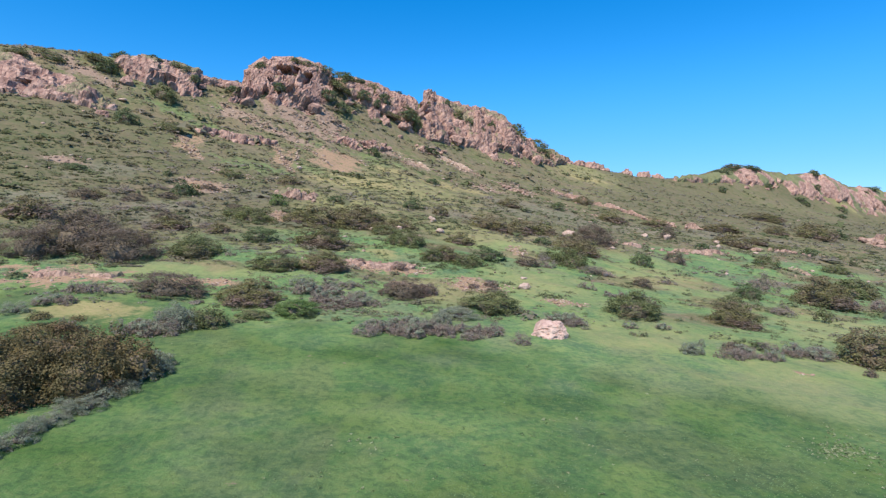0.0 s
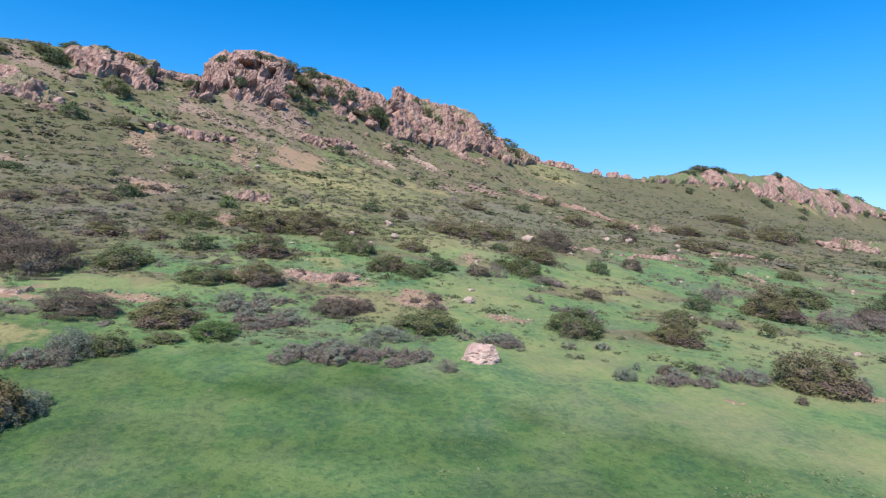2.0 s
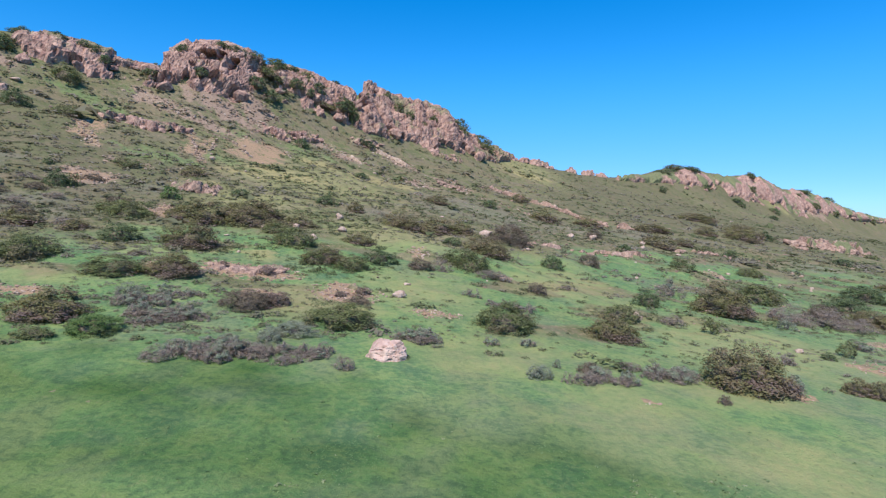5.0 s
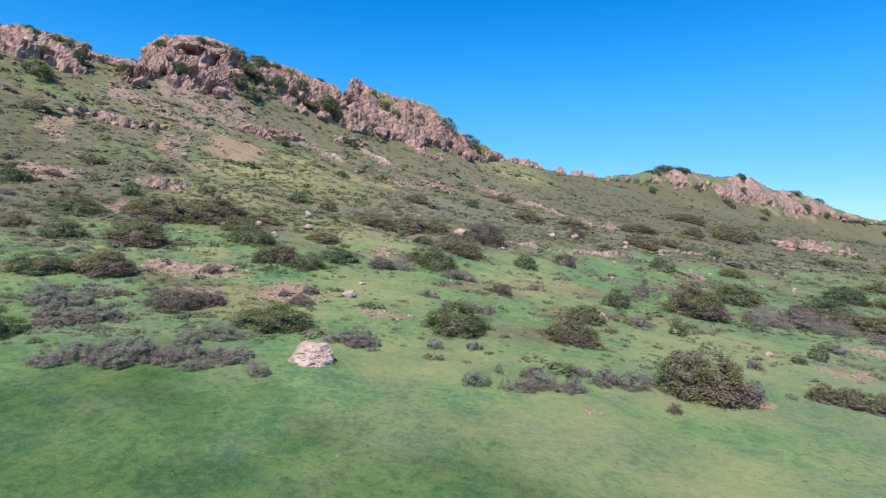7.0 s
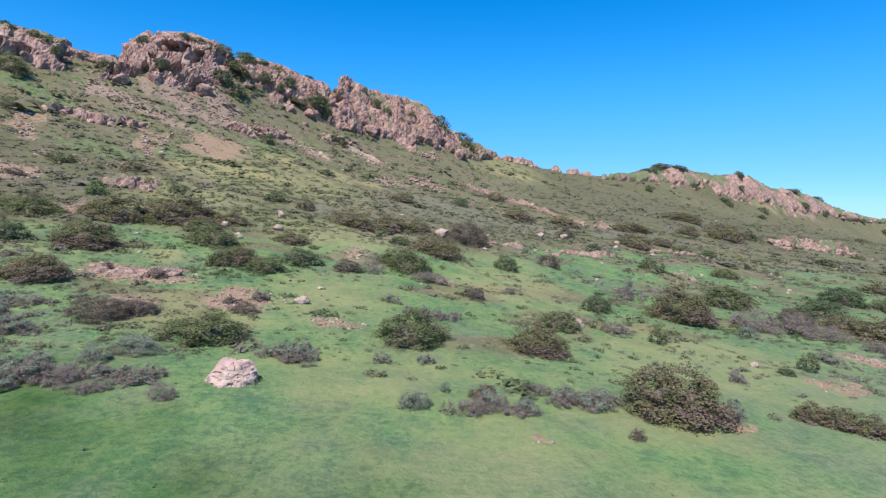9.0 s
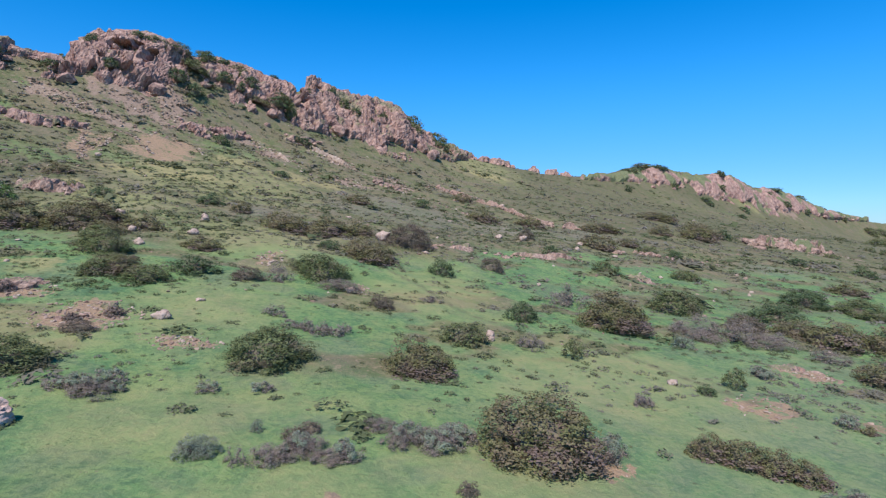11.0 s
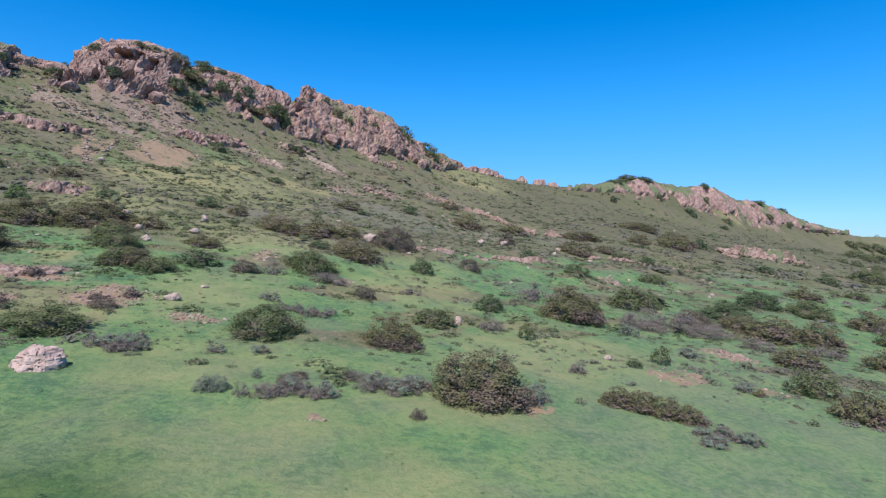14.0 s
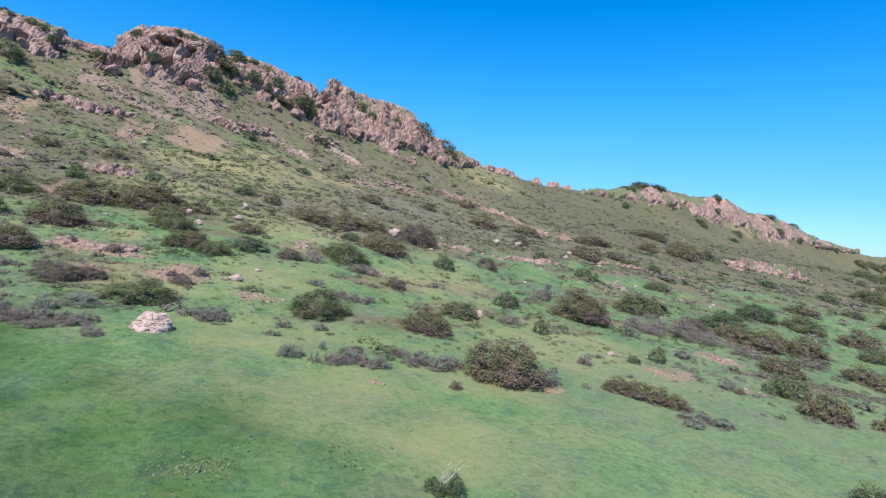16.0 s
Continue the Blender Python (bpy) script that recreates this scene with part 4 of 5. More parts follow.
    for cx, cz, rx, rz, deep in clefts:
        ragged = fbm(x / 0.9, z / 0.9, seed + 5, 2) * 0.2
        hollow += deep * np.exp(-((np.abs(x - cx) / rx + ragged) ** 6) - (np.abs(z - cz) / rz + ragged) ** 6)
    y = y + hollow
    kk = np.arange(ns * nt).reshape(nt, ns)
    zz = z.reshape(nt, ns)
    zz = (zz + np.roll(zz, 2, 0) + np.roll(zz, -2, 0) + np.roll(zz, 2, 1) + np.roll(zz, -2, 1)) / 5
    gy, gx = np.gradient(zz, width * 1.24 / nt, length * 1.12 / ns)
    turf = np.clip(1.25 - 0.9 * np.hypot(gx, gy).ravel() + fbm(x / 4, y / 4, seed + 31, 3) * 0.9, 0, 1) * turfy * (hollow < 0.1)
    ROCK_TOPS.append(np.column_stack((x, y, z))[m > 0.3])
    quads = np.stack((kk[:-1, :-1], kk[:-1, 1:], kk[1:, 1:], kk[1:, :-1]), -1).reshape(-1, 4)
    root = new(name)
    cx, cy = (f.mean(0) + t.mean(0)) / 2
    root.location = (cx, cy, land1(cx, cy))
    at = np.array(root.location)
    face = new("rock_face", mesh_of("rock_face", np.column_stack((x, y, z)) - at, quads, mat, step > 0.4))
    face.data.attributes.new("turf", "FLOAT", "POINT").data.foreach_set("value", turf.astype(np.float32))
    face.parent = root
    for _ in range(blocks):
        a, c = rng.uniform(), rng.uniform(-0.25, 1.0) ** 1
        p = along(foot, a) * (1 - c) + along(top, a) * c + rng.normal(0, 0.5, 2)
        g = rise * 0.42 * (rng.uniform(0.5, 1.25) if rise > 0.8 else rng.lognormal(-0.45, 0.5))
        v, fc = rock_shape(rng, ICO2, 11, 0.10)
        ob = new("rock_block", mesh_of("rock_block", turned(v * (1.1, 0.9, 0.8 if rise > 0.8 else 0.5) * g, rng, 0.3) + (p[0], p[1], land1(p[0], p[1]) + (rise * 0.2 * (c > 0) if rise > 0.8 else -0.12 * g)) - at, fc, mat))
        ob.parent = root
    return tagged(root, label, "rock outcrop", "crags of the ridge")


crag("rock_crag", "pink-brown fractured dome crag on the hill crest", [(-58, 96.5), (-52.8, 97.5), (-48, 101.5), (-44.2, 105.5)], [(-60, 105), (-56, 107.7), (-52, 110.2), (-48.5, 112.5)], 2.6, 1, CLIFF)
crag("rock_crag", "tall pink-brown summit crag with dark clefts", [(-42.5, 105), (-36.6, 107.5), (-30.5, 113.5), (-24.5, 121)], [(-41.5, 121), (-38, 125.5), (-33, 129.5), (-27, 134)], 3.7, 2, CLIFF, step=0.25, clefts=SUMMIT_CLEFTS, foot_turf=0.70)
crag("rock_crag", "weathered pink-brown rock band below the crest shrubs", [(-22.5, 126), (-18, 127), (-13, 128.5), (-6.5, 132.5)], [(-27, 135), (-19, 142), (-13.5, 146.5), (-8.5, 149.5)], 3.5, 3, CLIFF, step=0.27)
crag("rock_crag", "steep pink-brown cliff descending along the ridge", [(-6, 133.5), (4, 144), (11, 149.5), (17, 153.5), (28, 162.5), (39, 173)], [(-3, 157), (5, 163), (12, 168.5), (20, 174.5), (30, 181.5), (41, 187.5)], 4.0, 4, CLIFF, step=0.27)
crag("rock_crag", "low row of rocks on the grassy saddle", [(-48.5, 108), (-45.5, 109.8), (-42.5, 112)], [(-48.5, 110.5), (-45.5, 112.8), (-42.5, 115)], 1.5, 14, CLIFF, 0.25, 1.6, 6)
crag("rock_crag", "upright pinkish buttress standing out of the cliff", [(-6.5, 145), (-4.6, 146), (-2.6, 147.5)], [(-5.2, 154.8), (-3.4, 156.4), (-1.6, 157.8)], 4.8, 13, CLIFF, 0.25, cell=1.6, blocks=4)
crag("rock_crag", "low broken rocks with small pinnacles on the saddle", [(43, 183), (50, 187), (58, 191)], [(43, 187), (50, 190), (60, 196)], 2.4, 5, CLIFF, 0.3, 2.2, blocks=8)
crag("rock_crag", "long pink-brown cliff capping the far hill", [(91, 200), (120, 212), (150, 224), (200, 249), (252, 276), (280, 290)], [(92, 204), (121, 220), (163, 243), (207, 264), (256, 282), (285, 295)], 2.9, 6, CLIFF, 0.45, 7.0, 24, long=0.55, turfy=0.9, rough=0.35)
crag("rock_crag", "pink-brown cliff band with a small dark hollow", [(-73, 81), (-62, 78), (-51, 83)], [(-78, 88), (-64, 88), (-54, 89)], 2.0, 7, CLIFF, cell=2.2, clefts=((-62, 27.4, 0.8, 0.8, 1.6),))
crag("rock_crag", "tilted rock ledge on the grassy slope", [(-41, 89), (-36.3, 90.8), (-33, 91.6), (-29, 95.5)], [(-41, 91), (-36.6, 93.4), (-33.6, 94.2), (-29.4, 98)], 1.5, 8, CLIFF, 0.18, 1.1, 26, broken=0.35)
crag("rock_crag", "small broken outcrop on the upper slope", [(-23, 110), (-18, 112), (-12, 119)], [(-23, 113), (-18, 116), (-12, 123)], 1.5, 9, CLIFF, 0.2, 1.2, 20, broken=0.3)
crag("rock_crag", "reddish layered ledge among the shrubs", [(-20.5, 66), (-18, 66), (-15.5, 67)], [(-20.5, 69), (-18, 70), (-16, 70)], 1.1, 10, RED_ROCK, 0.14, 1.0, 16, broken=0.5)
crag("rock_crag", "reddish rock outcrop at the foot of the far slope", [(90, 114), (97, 115), (105, 116.5), (113, 120.5)], [(93, 120.5), (100, 122), (107, 122.5), (115, 126.5)], 2.6, 11, RED_ROCK, 0.25, 3.0, 30, broken=0.30, turfy=1.0, rough=0.5)
LEDGES = (
    ("thin tilted rock strata breaking the slope", ((27, 134), (31.5, 129), (36, 121), (40.5, 115), (44, 109), (49, 106)), 1.5, 0.9),
    ("pale tilted strata below the ridge cliff", ((-15, 119), (-10.8, 120.3), (-8.3, 119), (-5.5, 116), (-2.6, 112.4)), 1.1, 0.6),
    ("pale slanting strata under the steep cliff", ((-2.3, 129.6), (1, 128.4), (5.6, 127), (8.9, 123.9)), 1.1, 0.6),
    ("broken pinkish rock band on the lower slope", ((18.8, 63), (22.8, 66), (26.9, 67.5)), 2.6, 0.6),
    ("low pinkish rock band among scrub", ((27.5, 66), (32.9, 69), (39, 71)), 2.4, 0.5),
    ("pinkish broken rocks on the lower slope", ((47, 81), (51.8, 82.5), (54.7, 81.2)), 3.0, 0.7),
    ("scattered pinkish rock rib in scrub", ((56.2, 82), (61, 84.5), (65.9, 86)), 2.6, 0.6),
    ("small pinkish rock patch", ((39.5, 61.5), (42, 62.5), (44.1, 63.5)), 2.0, 0.5),
    ("rock rib under the cliff", ((14, 146), (18, 150), (22.9, 154)), 2.2, 1.0),
    ("small rock rib on the slope", ((13.8, 114.3), (16, 116), (18.2, 118)), 2.4, 0.9),
    ("dark overhung ledge below the cliff", ((-5.6, 127.6), (-2, 130), (0.9, 133)), 1.6, 1.1),
    ("pinkish broken rocks between shrubs", ((-6.9, 37.2), (-5.2, 37), (-3.5, 37.5), (-1.7, 38.8)), 1.5, 0.4),
    ("reddish crumbled rock patch in the meadow", ((-2.9, 31.3), (-1.7, 31), (-0.8, 32)), 1.4, 0.35),
    ("reddish crumbled rocks behind a shrub", ((1.5, 33.8), (2.4, 35), (3.3, 36)), 1.3, 0.35),
    ("pinkish crumbled rock bank", ((-22.3, 27.4), (-21, 28.2), (-19.5, 28.8), (-17, 29)), 1.4, 0.4),
    ("small pinkish rubble patch in the grass", ((35.5, 34.5), (37, 35.2), (38.2, 34.8)), 1.0, 0.3),
)
for i, (label, line, wide, rise) in enumerate(LEDGES):
    back = [(x - 0.25 * wide, y + wide) for x, y in line]
    crag("rock_ledge", label, line, back, rise * (0.85 if line[0][1] < 48 else 1.3), 40 + i, PALE_LEDGE if "pale" in label else RED_ROCK, 0.12 if line[0][1] < 60 else 0.28, 0.55 if line[0][1] < 48 else 0.8 + 0.5 * rise, (24 if line[0][1] < 48 else 10) + 4 * len(line), broken=0.22 if line[0][1] < 48 else 0.35 if "strata" in label else 0.14)
for px, py in ((66, 196.5), (74, 200.5), (80, 203.5)):
    crag("rock_pinnacle", "small rock pinnacle standing on the skyline", [(px - 1.9, py - 1.5), (px, py - 1.5), (px + 1.9, py - 1)], [(px - 1.7, py + 1.5), (px, py + 2), (px + 1.7, py + 2)], 2.7, int(px), CLIFF, 0.22, 1.3, 2)

# ---- shrubs ----


def crown_mesh(name, rng, leaves, leaf, lumps, mat, ragged=0.35, wispy=False, clumped=False):
    """A crown one metre wide and one high of many small leaves on uneven clumps."""
    k = np.arange(lumps) + 0.5
    az, el = k * 2.39996 + rng.normal(0, 0.25, lumps), np.arcsin(np.clip(k / lumps + rng.normal(0, 0.05, lumps), 0.02, 1))
    out = np.stack((np.cos(az) * np.cos(el), np.sin(az) * np.cos(el), np.sin(el)), -1)
    rag = 1.6 if wispy else 1.0
    lobe = 1 + rag * (0.10 * np.sin(2 * az + rng.uniform(0, 6)) + 0.08 * np.sin(3 * az + rng.uniform(0, 6)))
    reach = (rng.uniform(0.76, 1.10, lumps) * lobe)[:, None]
    cen = out * reach * (0.37, 0.37, 0.72) + (0, 0, 0.03)
    rad = rng.uniform(0.65, 1.45, lumps) * 0.62 / math.sqrt(lumps) + 0.02
    k = rng.integers(0, lumps, leaves)
    d = rng.normal(size=(leaves, 3))
    d /= np.linalg.norm(d, axis=1)[:, None]
    inward = (d * out[k]).sum(1) < -0.15
    d[inward] *= -1
    if wispy:
        q = np.sqrt(rng.uniform(0, 1, lumps)) * 0.42
        q = q * lobe
        cen = np.stack((q * np.cos(az), q * np.sin(az), rng.uniform(0.05, 0.80, lumps) * (1.05 - 1.6 * q)), -1)
        rad = rng.uniform(0.07, 0.18, lumps)
        if clumped:
            cen[:, 2] = rng.uniform(0.35, 0.72, lumps) * (1.1 - 1.5 * q)
            rad = rng.uniform(0.08, 0.17, lumps)
            d[:, 2] = np.where(d[:, 2] < -0.2, -d[:, 2], d[:, 2])
    r = rad[k] * (1 + rng.normal(0, ragged * 0.5, leaves))
    r = np.where(rng.uniform(size=leaves) < 0.2, r * 0.4, r)
    p = cen[k] + d * r[:, None] * np.array((1, 1, 1.15))
    p[:, :2] *= 0.46 / np.percentile(np.abs(p[:, :2]), 97, axis=0)
    p[:, 2] *= 0.93 / np.percentile(p[:, 2], 99)
    p[:, 2] = np.maximum(p[:, 2], 0.01 + rng.uniform(0, 0.05, leaves))
    nrm = d + rng.normal(0, 0.32, (leaves, 3))
    nrm /= np.linalg.norm(nrm, axis=1)[:, None]
    t = np.cross(nrm, rng.normal(size=(leaves, 3)))
    t /= np.linalg.norm(t, axis=1)[:, None]
    b = np.cross(nrm, t)
    L = leaf * rng.uniform(0.6, 1.3, leaves)[:, None]
    slim = 0.60
    verts = np.stack((p - t * L * 0.7 + b * L * slim, p + t * L, p - t * L * 0.7 - b * L * slim), 1).reshape(-1, 3)
    faces = np.arange(leaves * 3).reshape(-1, 3)
    return mesh_of(name, verts, faces, mat)


def branch_mesh(name, rng, stems, mat, heart_size=0.31):
    """Forked stems from the root and a dark twiggy heart."""
    vs, fs, n = [], [], 0

    def limb(a, b, r0, r1):
        nonlocal n
        a, b = np.array(a), np.array(b)
        ax = (b - a) / np.linalg.norm(b - a)
        u = np.cross(ax, (0.3, 0.9, 0.1))
        u /= np.linalg.norm(u)
        w = np.cross(ax, u)
        ring = [(math.cos(q), math.sin(q)) for q in (0, 1.57, 3.14, 4.71)]
        vs.append(np.array([a + (u * c + w * s) * r0 for c, s in ring] + [b + (u * c + w * s) * r1 for c, s in ring]))
        fs.extend([(n + i, n + (i + 1) % 4, n + 4 + (i + 1) % 4, n + 4 + i) for i in range(4)])
        n += 8

    for _ in range(stems):
        a, q = rng.uniform(0, 6.283), rng.uniform(0.05, 0.24)
        mid = (q * math.cos(a), q * math.sin(a), rng.uniform(0.25, 0.4))
        limb((q * 0.2 * math.cos(a), q * 0.2 * math.sin(a), -0.08), mid, 0.016, 0.010)
        for _ in range(3):
            g = a + rng.normal(0, 0.7)
            end = (mid[0] + 0.17 * math.cos(g), mid[1] + 0.17 * math.sin(g), mid[2] + rng.uniform(0.1, 0.38))
            limb(mid, end, 0.009, 0.004)
    v, f = ICO2
    lump = 1 + 0.12 * fbm(v[:, 0] * 2 + 3 * stems, v[:, 1] * 2 + v[:, 2], 3, 3)
    heart = v * lump[:, None] * (heart_size, heart_size, heart_size * 1.32) + (0, 0, 0.24)
    heart[:, 2] = np.maximum(heart[:, 2], -0.06)
    vs.append(heart)
    fs.extend([tuple(t) for t in f + n])
    return mesh_of_mixed(name, np.vstack(vs), fs, mat)


def mesh_of_mixed(name, verts, faces, mat):
    me = bpy.data.meshes.new(name)
    me.from_pydata(verts.tolist(), [], [tuple(int(i) for i in f) for f in faces])
    me.materials.append(mat)
    return me


STEMS = branch_mesh("trunk", np.random.default_rng(5), 7, TWIG, 0.02)
BRANCHES = {}
CROWNS = {}


def shrub_meshes(kind, detail, variant):
    key = (kind, detail, variant)
    if key not in CROWNS:
        rng = np.random.default_rng(1000 + sum(map(ord, kind)) * 7 + detail * 31 + variant)
        leaves, leaf, lumps = ((1000, 0.050, 20), (3300, 0.0285, 36), (9500, 0.0185, 56), (23000, 0.0128, 76))[detail]
        if kind in ("grey", "sage", "tuft"):
            leaves, leaf = int(leaves * 1.7), leaf * 0.62
        if kind == "purple":
            leaves, leaf = int(leaves * 1.5), leaf * 0.70
        if kind == "tuft":
            lumps = max(7, lumps // 4)
        CROWNS[key] = crown_mesh("crown", rng, leaves, leaf, lumps, LEAF[kind], 0.50 if kind in ("grey", "tuft") else 0.36, kind in ("grey", "tuft"), kind == "tuft")
        BRANCHES[key] = branch_mesh("trunk", rng, 9, GREY_TWIG if kind in ("grey", "sage") else TWIG, 0.12 if kind in ("grey", "sage") else 0.25)
    return CROWNS[key], BRANCHES[key]


def shrub(kind, x, y, w, h, label, group, name="shrub", deep=None, upright=False, perch=None):
    rng = np.random.default_rng(int(abs(x) * 131 + abs(y) * 977))
    if kind == "rusty":
        h *= 1.12
    elif kind != "grey":
        w, h = (w * 0.97, h * 1.06) if kind == "sage" or y > 45 else (w * 0.91, h * (1.17 if h < 0.45 * w else 0.98))
    sunk = 0.08
    if y > 45 and perch is None:
        h, sunk = h * 1.22, 0.22
    size = w * 960 / math.hypot(x - 6, y + 4)
    detail = 3 if size > 106 else 2 if size > 64 else 1 if size > 31 else 0
    crown, branches = shrub_meshes(kind, detail, int(rng.integers(0, 3)))
    deep = deep or min(w, 2.4 * h) * 0.95
    root = new(name)
    lean = Matrix.Identity(4)
    steep = 9.0 if perch is None else 0.35
    lean[2][0] = min(steep, max(-steep, (land1(x + w / 3, y) - land1(x - w / 3, y)) / (w * 0.667)))
    lean[2][1] = min(steep, max(-steep, (land1(x, y + deep / 3) - land1(x, y - deep / 3)) / (deep * 0.667)))
    root.matrix_world = Matrix.Translation((x, y, (land1(x, y) if perch is None else min(perch, stand(x, y))) - sunk * h)) @ lean @ Matrix.Diagonal((w * 1.03, deep, h * 1.02, 1)) @ pose(0, 0, 0, 0, 0, rng.uniform(0, 360))
    for part_name, me in (("crown", crown), ("trunk", branches)):
        ob = new(part_name, me)
        ob.parent = root
        if upright and part_name == "crown":
            ob.scale, ob.location = (0.95, 0.95, 0.80), (0.05, 0, 0.18)
        elif upright:
            ob.data = STEMS
            ob.scale = (0.8, 0.8, 0.95)
        elif part_name == "trunk" and kind == "grey":
            ob.scale = (0.6, 0.6, 0.45)
        if part_name == "trunk":
            tagged(ob, kind="stuff")
    if kind == "grey" and y < 35 and rng.uniform() < 0.5:
        ob = new("sage_foliage", shrub_meshes("tuft", max(0, detail - 1), int(rng.integers(0, 3)))[0])
        ob.parent = root
        ob.rotation_euler[2] = rng.uniform(0, 6.28)
        ob.scale, ob.location = (0.86, 0.86, 0.96), (rng.uniform(-0.12, 0.12), rng.uniform(-0.12, 0.12), 0.06)
        tagged(ob, "pale blue-grey leaf tufts")
    if kind == "brown":
        ob = new("dry_skirt", shrub_meshes("dry", max(0, detail - 1), int(rng.integers(0, 3)))[0])
        ob.parent = root
        side = root.matrix_world.to_3x3().inverted() @ Vector((1, -1.4, 0))
        side = side.normalized() * 0.10
        ob.location, ob.scale = (side.x, side.y, 0), (0.94, 0.94, rng.uniform(0.42, 0.62))
        tagged(ob, "dry purplish brown twigs")
    return tagged(root, label, "shrub", group)


for rows, kind, name, label, group in (
    (OLIVE + OLIVE_B + OLIVE_C + FAR_SHRUBS, "olive", "shrub", "dark olive evergreen shrub on the grassy hillside", "olive shrubs"),
    (BROWN + BROWN_B + BROWN_C, "brown", "shrub", "olive-brown shrub with dry purplish twigs in the grass", "brown shrubs"),
    (PURPLE, "purple", "shrub", "purplish brown twiggy thicket on the slope", "purple thickets"),
    (GREEN + GREEN_B, "green", "shrub", "rounded dark green evergreen shrub on the slope", "green shrubs"),
    (GREY + GREY_B + GREY_C, "grey", "sagebrush", "low grey-purple sagebrush in green grass", "grey sagebrush"),
    (SAGE, "sage", "sagebrush", "small blue-grey sage shrub in the grass", "blue sage"),
    (UPRIGHT, "olive", "shrub", "small upright green shrub with bare lower stems", "upright shrubs"),
    (BRIGHT, "bright", "shrub", "bright green leafy shrub on the slope", "bright shrubs"),
    (RUSTY, "rusty", "shrub", "big rusty olive shrub at the meadow's edge", "rusty shrubs"),
):
    for x, y, w, h in rows:
        if kind == "grey" and w > 1.6 and y < 36:
            pieces = np.random.default_rng(int(abs(x) * 57 + y * 91))
            count = int(w / 0.38) + 1
            for k in range(count):
                wide = pieces.uniform(0.6, 1.3)
                shrub(kind, x + w * ((k + 0.5) / count - 0.5) + pieces.normal(0, 0.12), y + pieces.normal(0, 0.42), wide, min(h, 0.75) * pieces.uniform(0.55, 1.0), label, group, name)
            continue
        shrub(kind, x, y, w, h, label, group, name, upright=rows is UPRIGHT)

for x, y, w, h in ((-0.9, 31.4, 1.5, 0.6), (-2.2, 31.0, 1.0, 0.45), (3.1, 35.4, 1.1, 0.5), (1.9, 34.3, 0.8, 0.4), (-3.0, 37.6, 1.2, 0.5), (-5.8, 37.9, 1.0, 0.5)):
    shrub("dry", x, y, w, h, "small dry purplish brown bush growing on pink rubble", "dry bushes")

for x, y, w, h, z in CREST + CREST_B + CREST_C:
    shrub("green", x, y, w, h, "dark green shrub rooted among the crags", "crag shrubs", perch=z)

# dark trees far beyond the end of the slope
far_rng = np.random.default_rng(61)
for k in range(16):
    tx, ty = 330 + 5.5 * k + far_rng.normal(0, 3), 322 + 2.0 * k + far_rng.normal(0, 6)
    shrub("green", tx, ty, far_rng.uniform(7, 13), far_rng.uniform(3.5, 6.5), "dark bluish tree far beyond the slope", "distant trees", "tree")

# ---- boulders ----


def boulder(x, y, w, h, seed):
    rng = np.random.default_rng(seed)
    v, f = rock_shape(rng, ICO4 if w > 1.3 and y < 30 else ICO3, 20, 0.15, 0.68)
    v = turned(v, rng, 0.15)
    lo, hi = v.min(0), v.max(0)
    v = (v - (lo + hi) / 2) / (hi - lo)
    h = min(h, 0.8 * w)
    v = v * (w, w * 0.8, h) + (0, 0, h * 0.30)
    ob = new("boulder", mesh_of("boulder", v, f, PALE_ROCK, True))
    ob.location = (x, y, land1(x, y))
    return tagged(ob, "pale pinkish weathered boulder lying in the grass", "boulder", "boulders on the hillside")


def block_boulder(x, y, w, h):
    """The big pitted block in the meadow: flat sloping top, slanting broken sides."""
    v, f = ICO5
    cuts = ((0.10, -0.10, 1.0, 0.60), (0.72, -0.15, 0.66, 0.70), (-0.80, -0.20, 0.62, 0.70), (-0.35, -0.85, 0.40, 0.76), (0.45, -0.85, 0.30, 0.74), (1.0, 0.1, 0.10, 0.92),
            (0.85, -0.60, -0.10, 0.88), (-1.0, 0.2, 0.05, 0.98), (-0.85, -0.70, 0.05, 0.92), (0.0, 1.0, 0.25, 0.72), (-0.3, -0.25, 0.95, 0.64), (0.1, -0.9, 0.75, 0.82), (0.0, 0.0, -1.0, 0.50))
    cuts = np.array(cuts)
    nrm = cuts[:, :3] / np.linalg.norm(cuts[:, :3], axis=1)[:, None]
    dots = v @ nrm.T
    r = np.where(dots > 0.05, cuts[:, 3] / np.maximum(dots, 0.05), 9).min(1)
    p = v * r[:, None]
    r = 1 + 0.045 * fbm(p[:, 0] * 2.6 + p[:, 2] * 1.3, p[:, 1] * 2.6 + p[:, 2] * 3, 3, 5)
    bed = value_noise(p[:, 0] * 1.5, p[:, 2] * 11 + p[:, 0] * 1.2, 29)
    pit = value_noise(p[:, 0] * 8 + p[:, 1] * 3.1 + 9, p[:, 2] * 11 + p[:, 1] * 4 + 5, 23)
    r -= 0.16 * np.clip((pit - 0.42) * 5, 0, 1) + 0.05 * np.clip((bed - 0.2) * 4, 0, 1)
    p = p * r[:, None]
    lo, hi = p.min(0), p.max(0)
    p = (p - (lo + hi) / 2) / (hi - lo) * (w * 1.03, w * 0.75, h) + (0, 0, h * 0.28)
    ob = new("boulder", mesh_of("boulder", p, f, PINK_ROCK))
    ob.matrix_world = pose(x, y, land1(x, y), 0, 2, -8)
    return tagged(ob, "large pitted pink boulder with a flat top in green grass", "boulder", "boulders on the hillside")


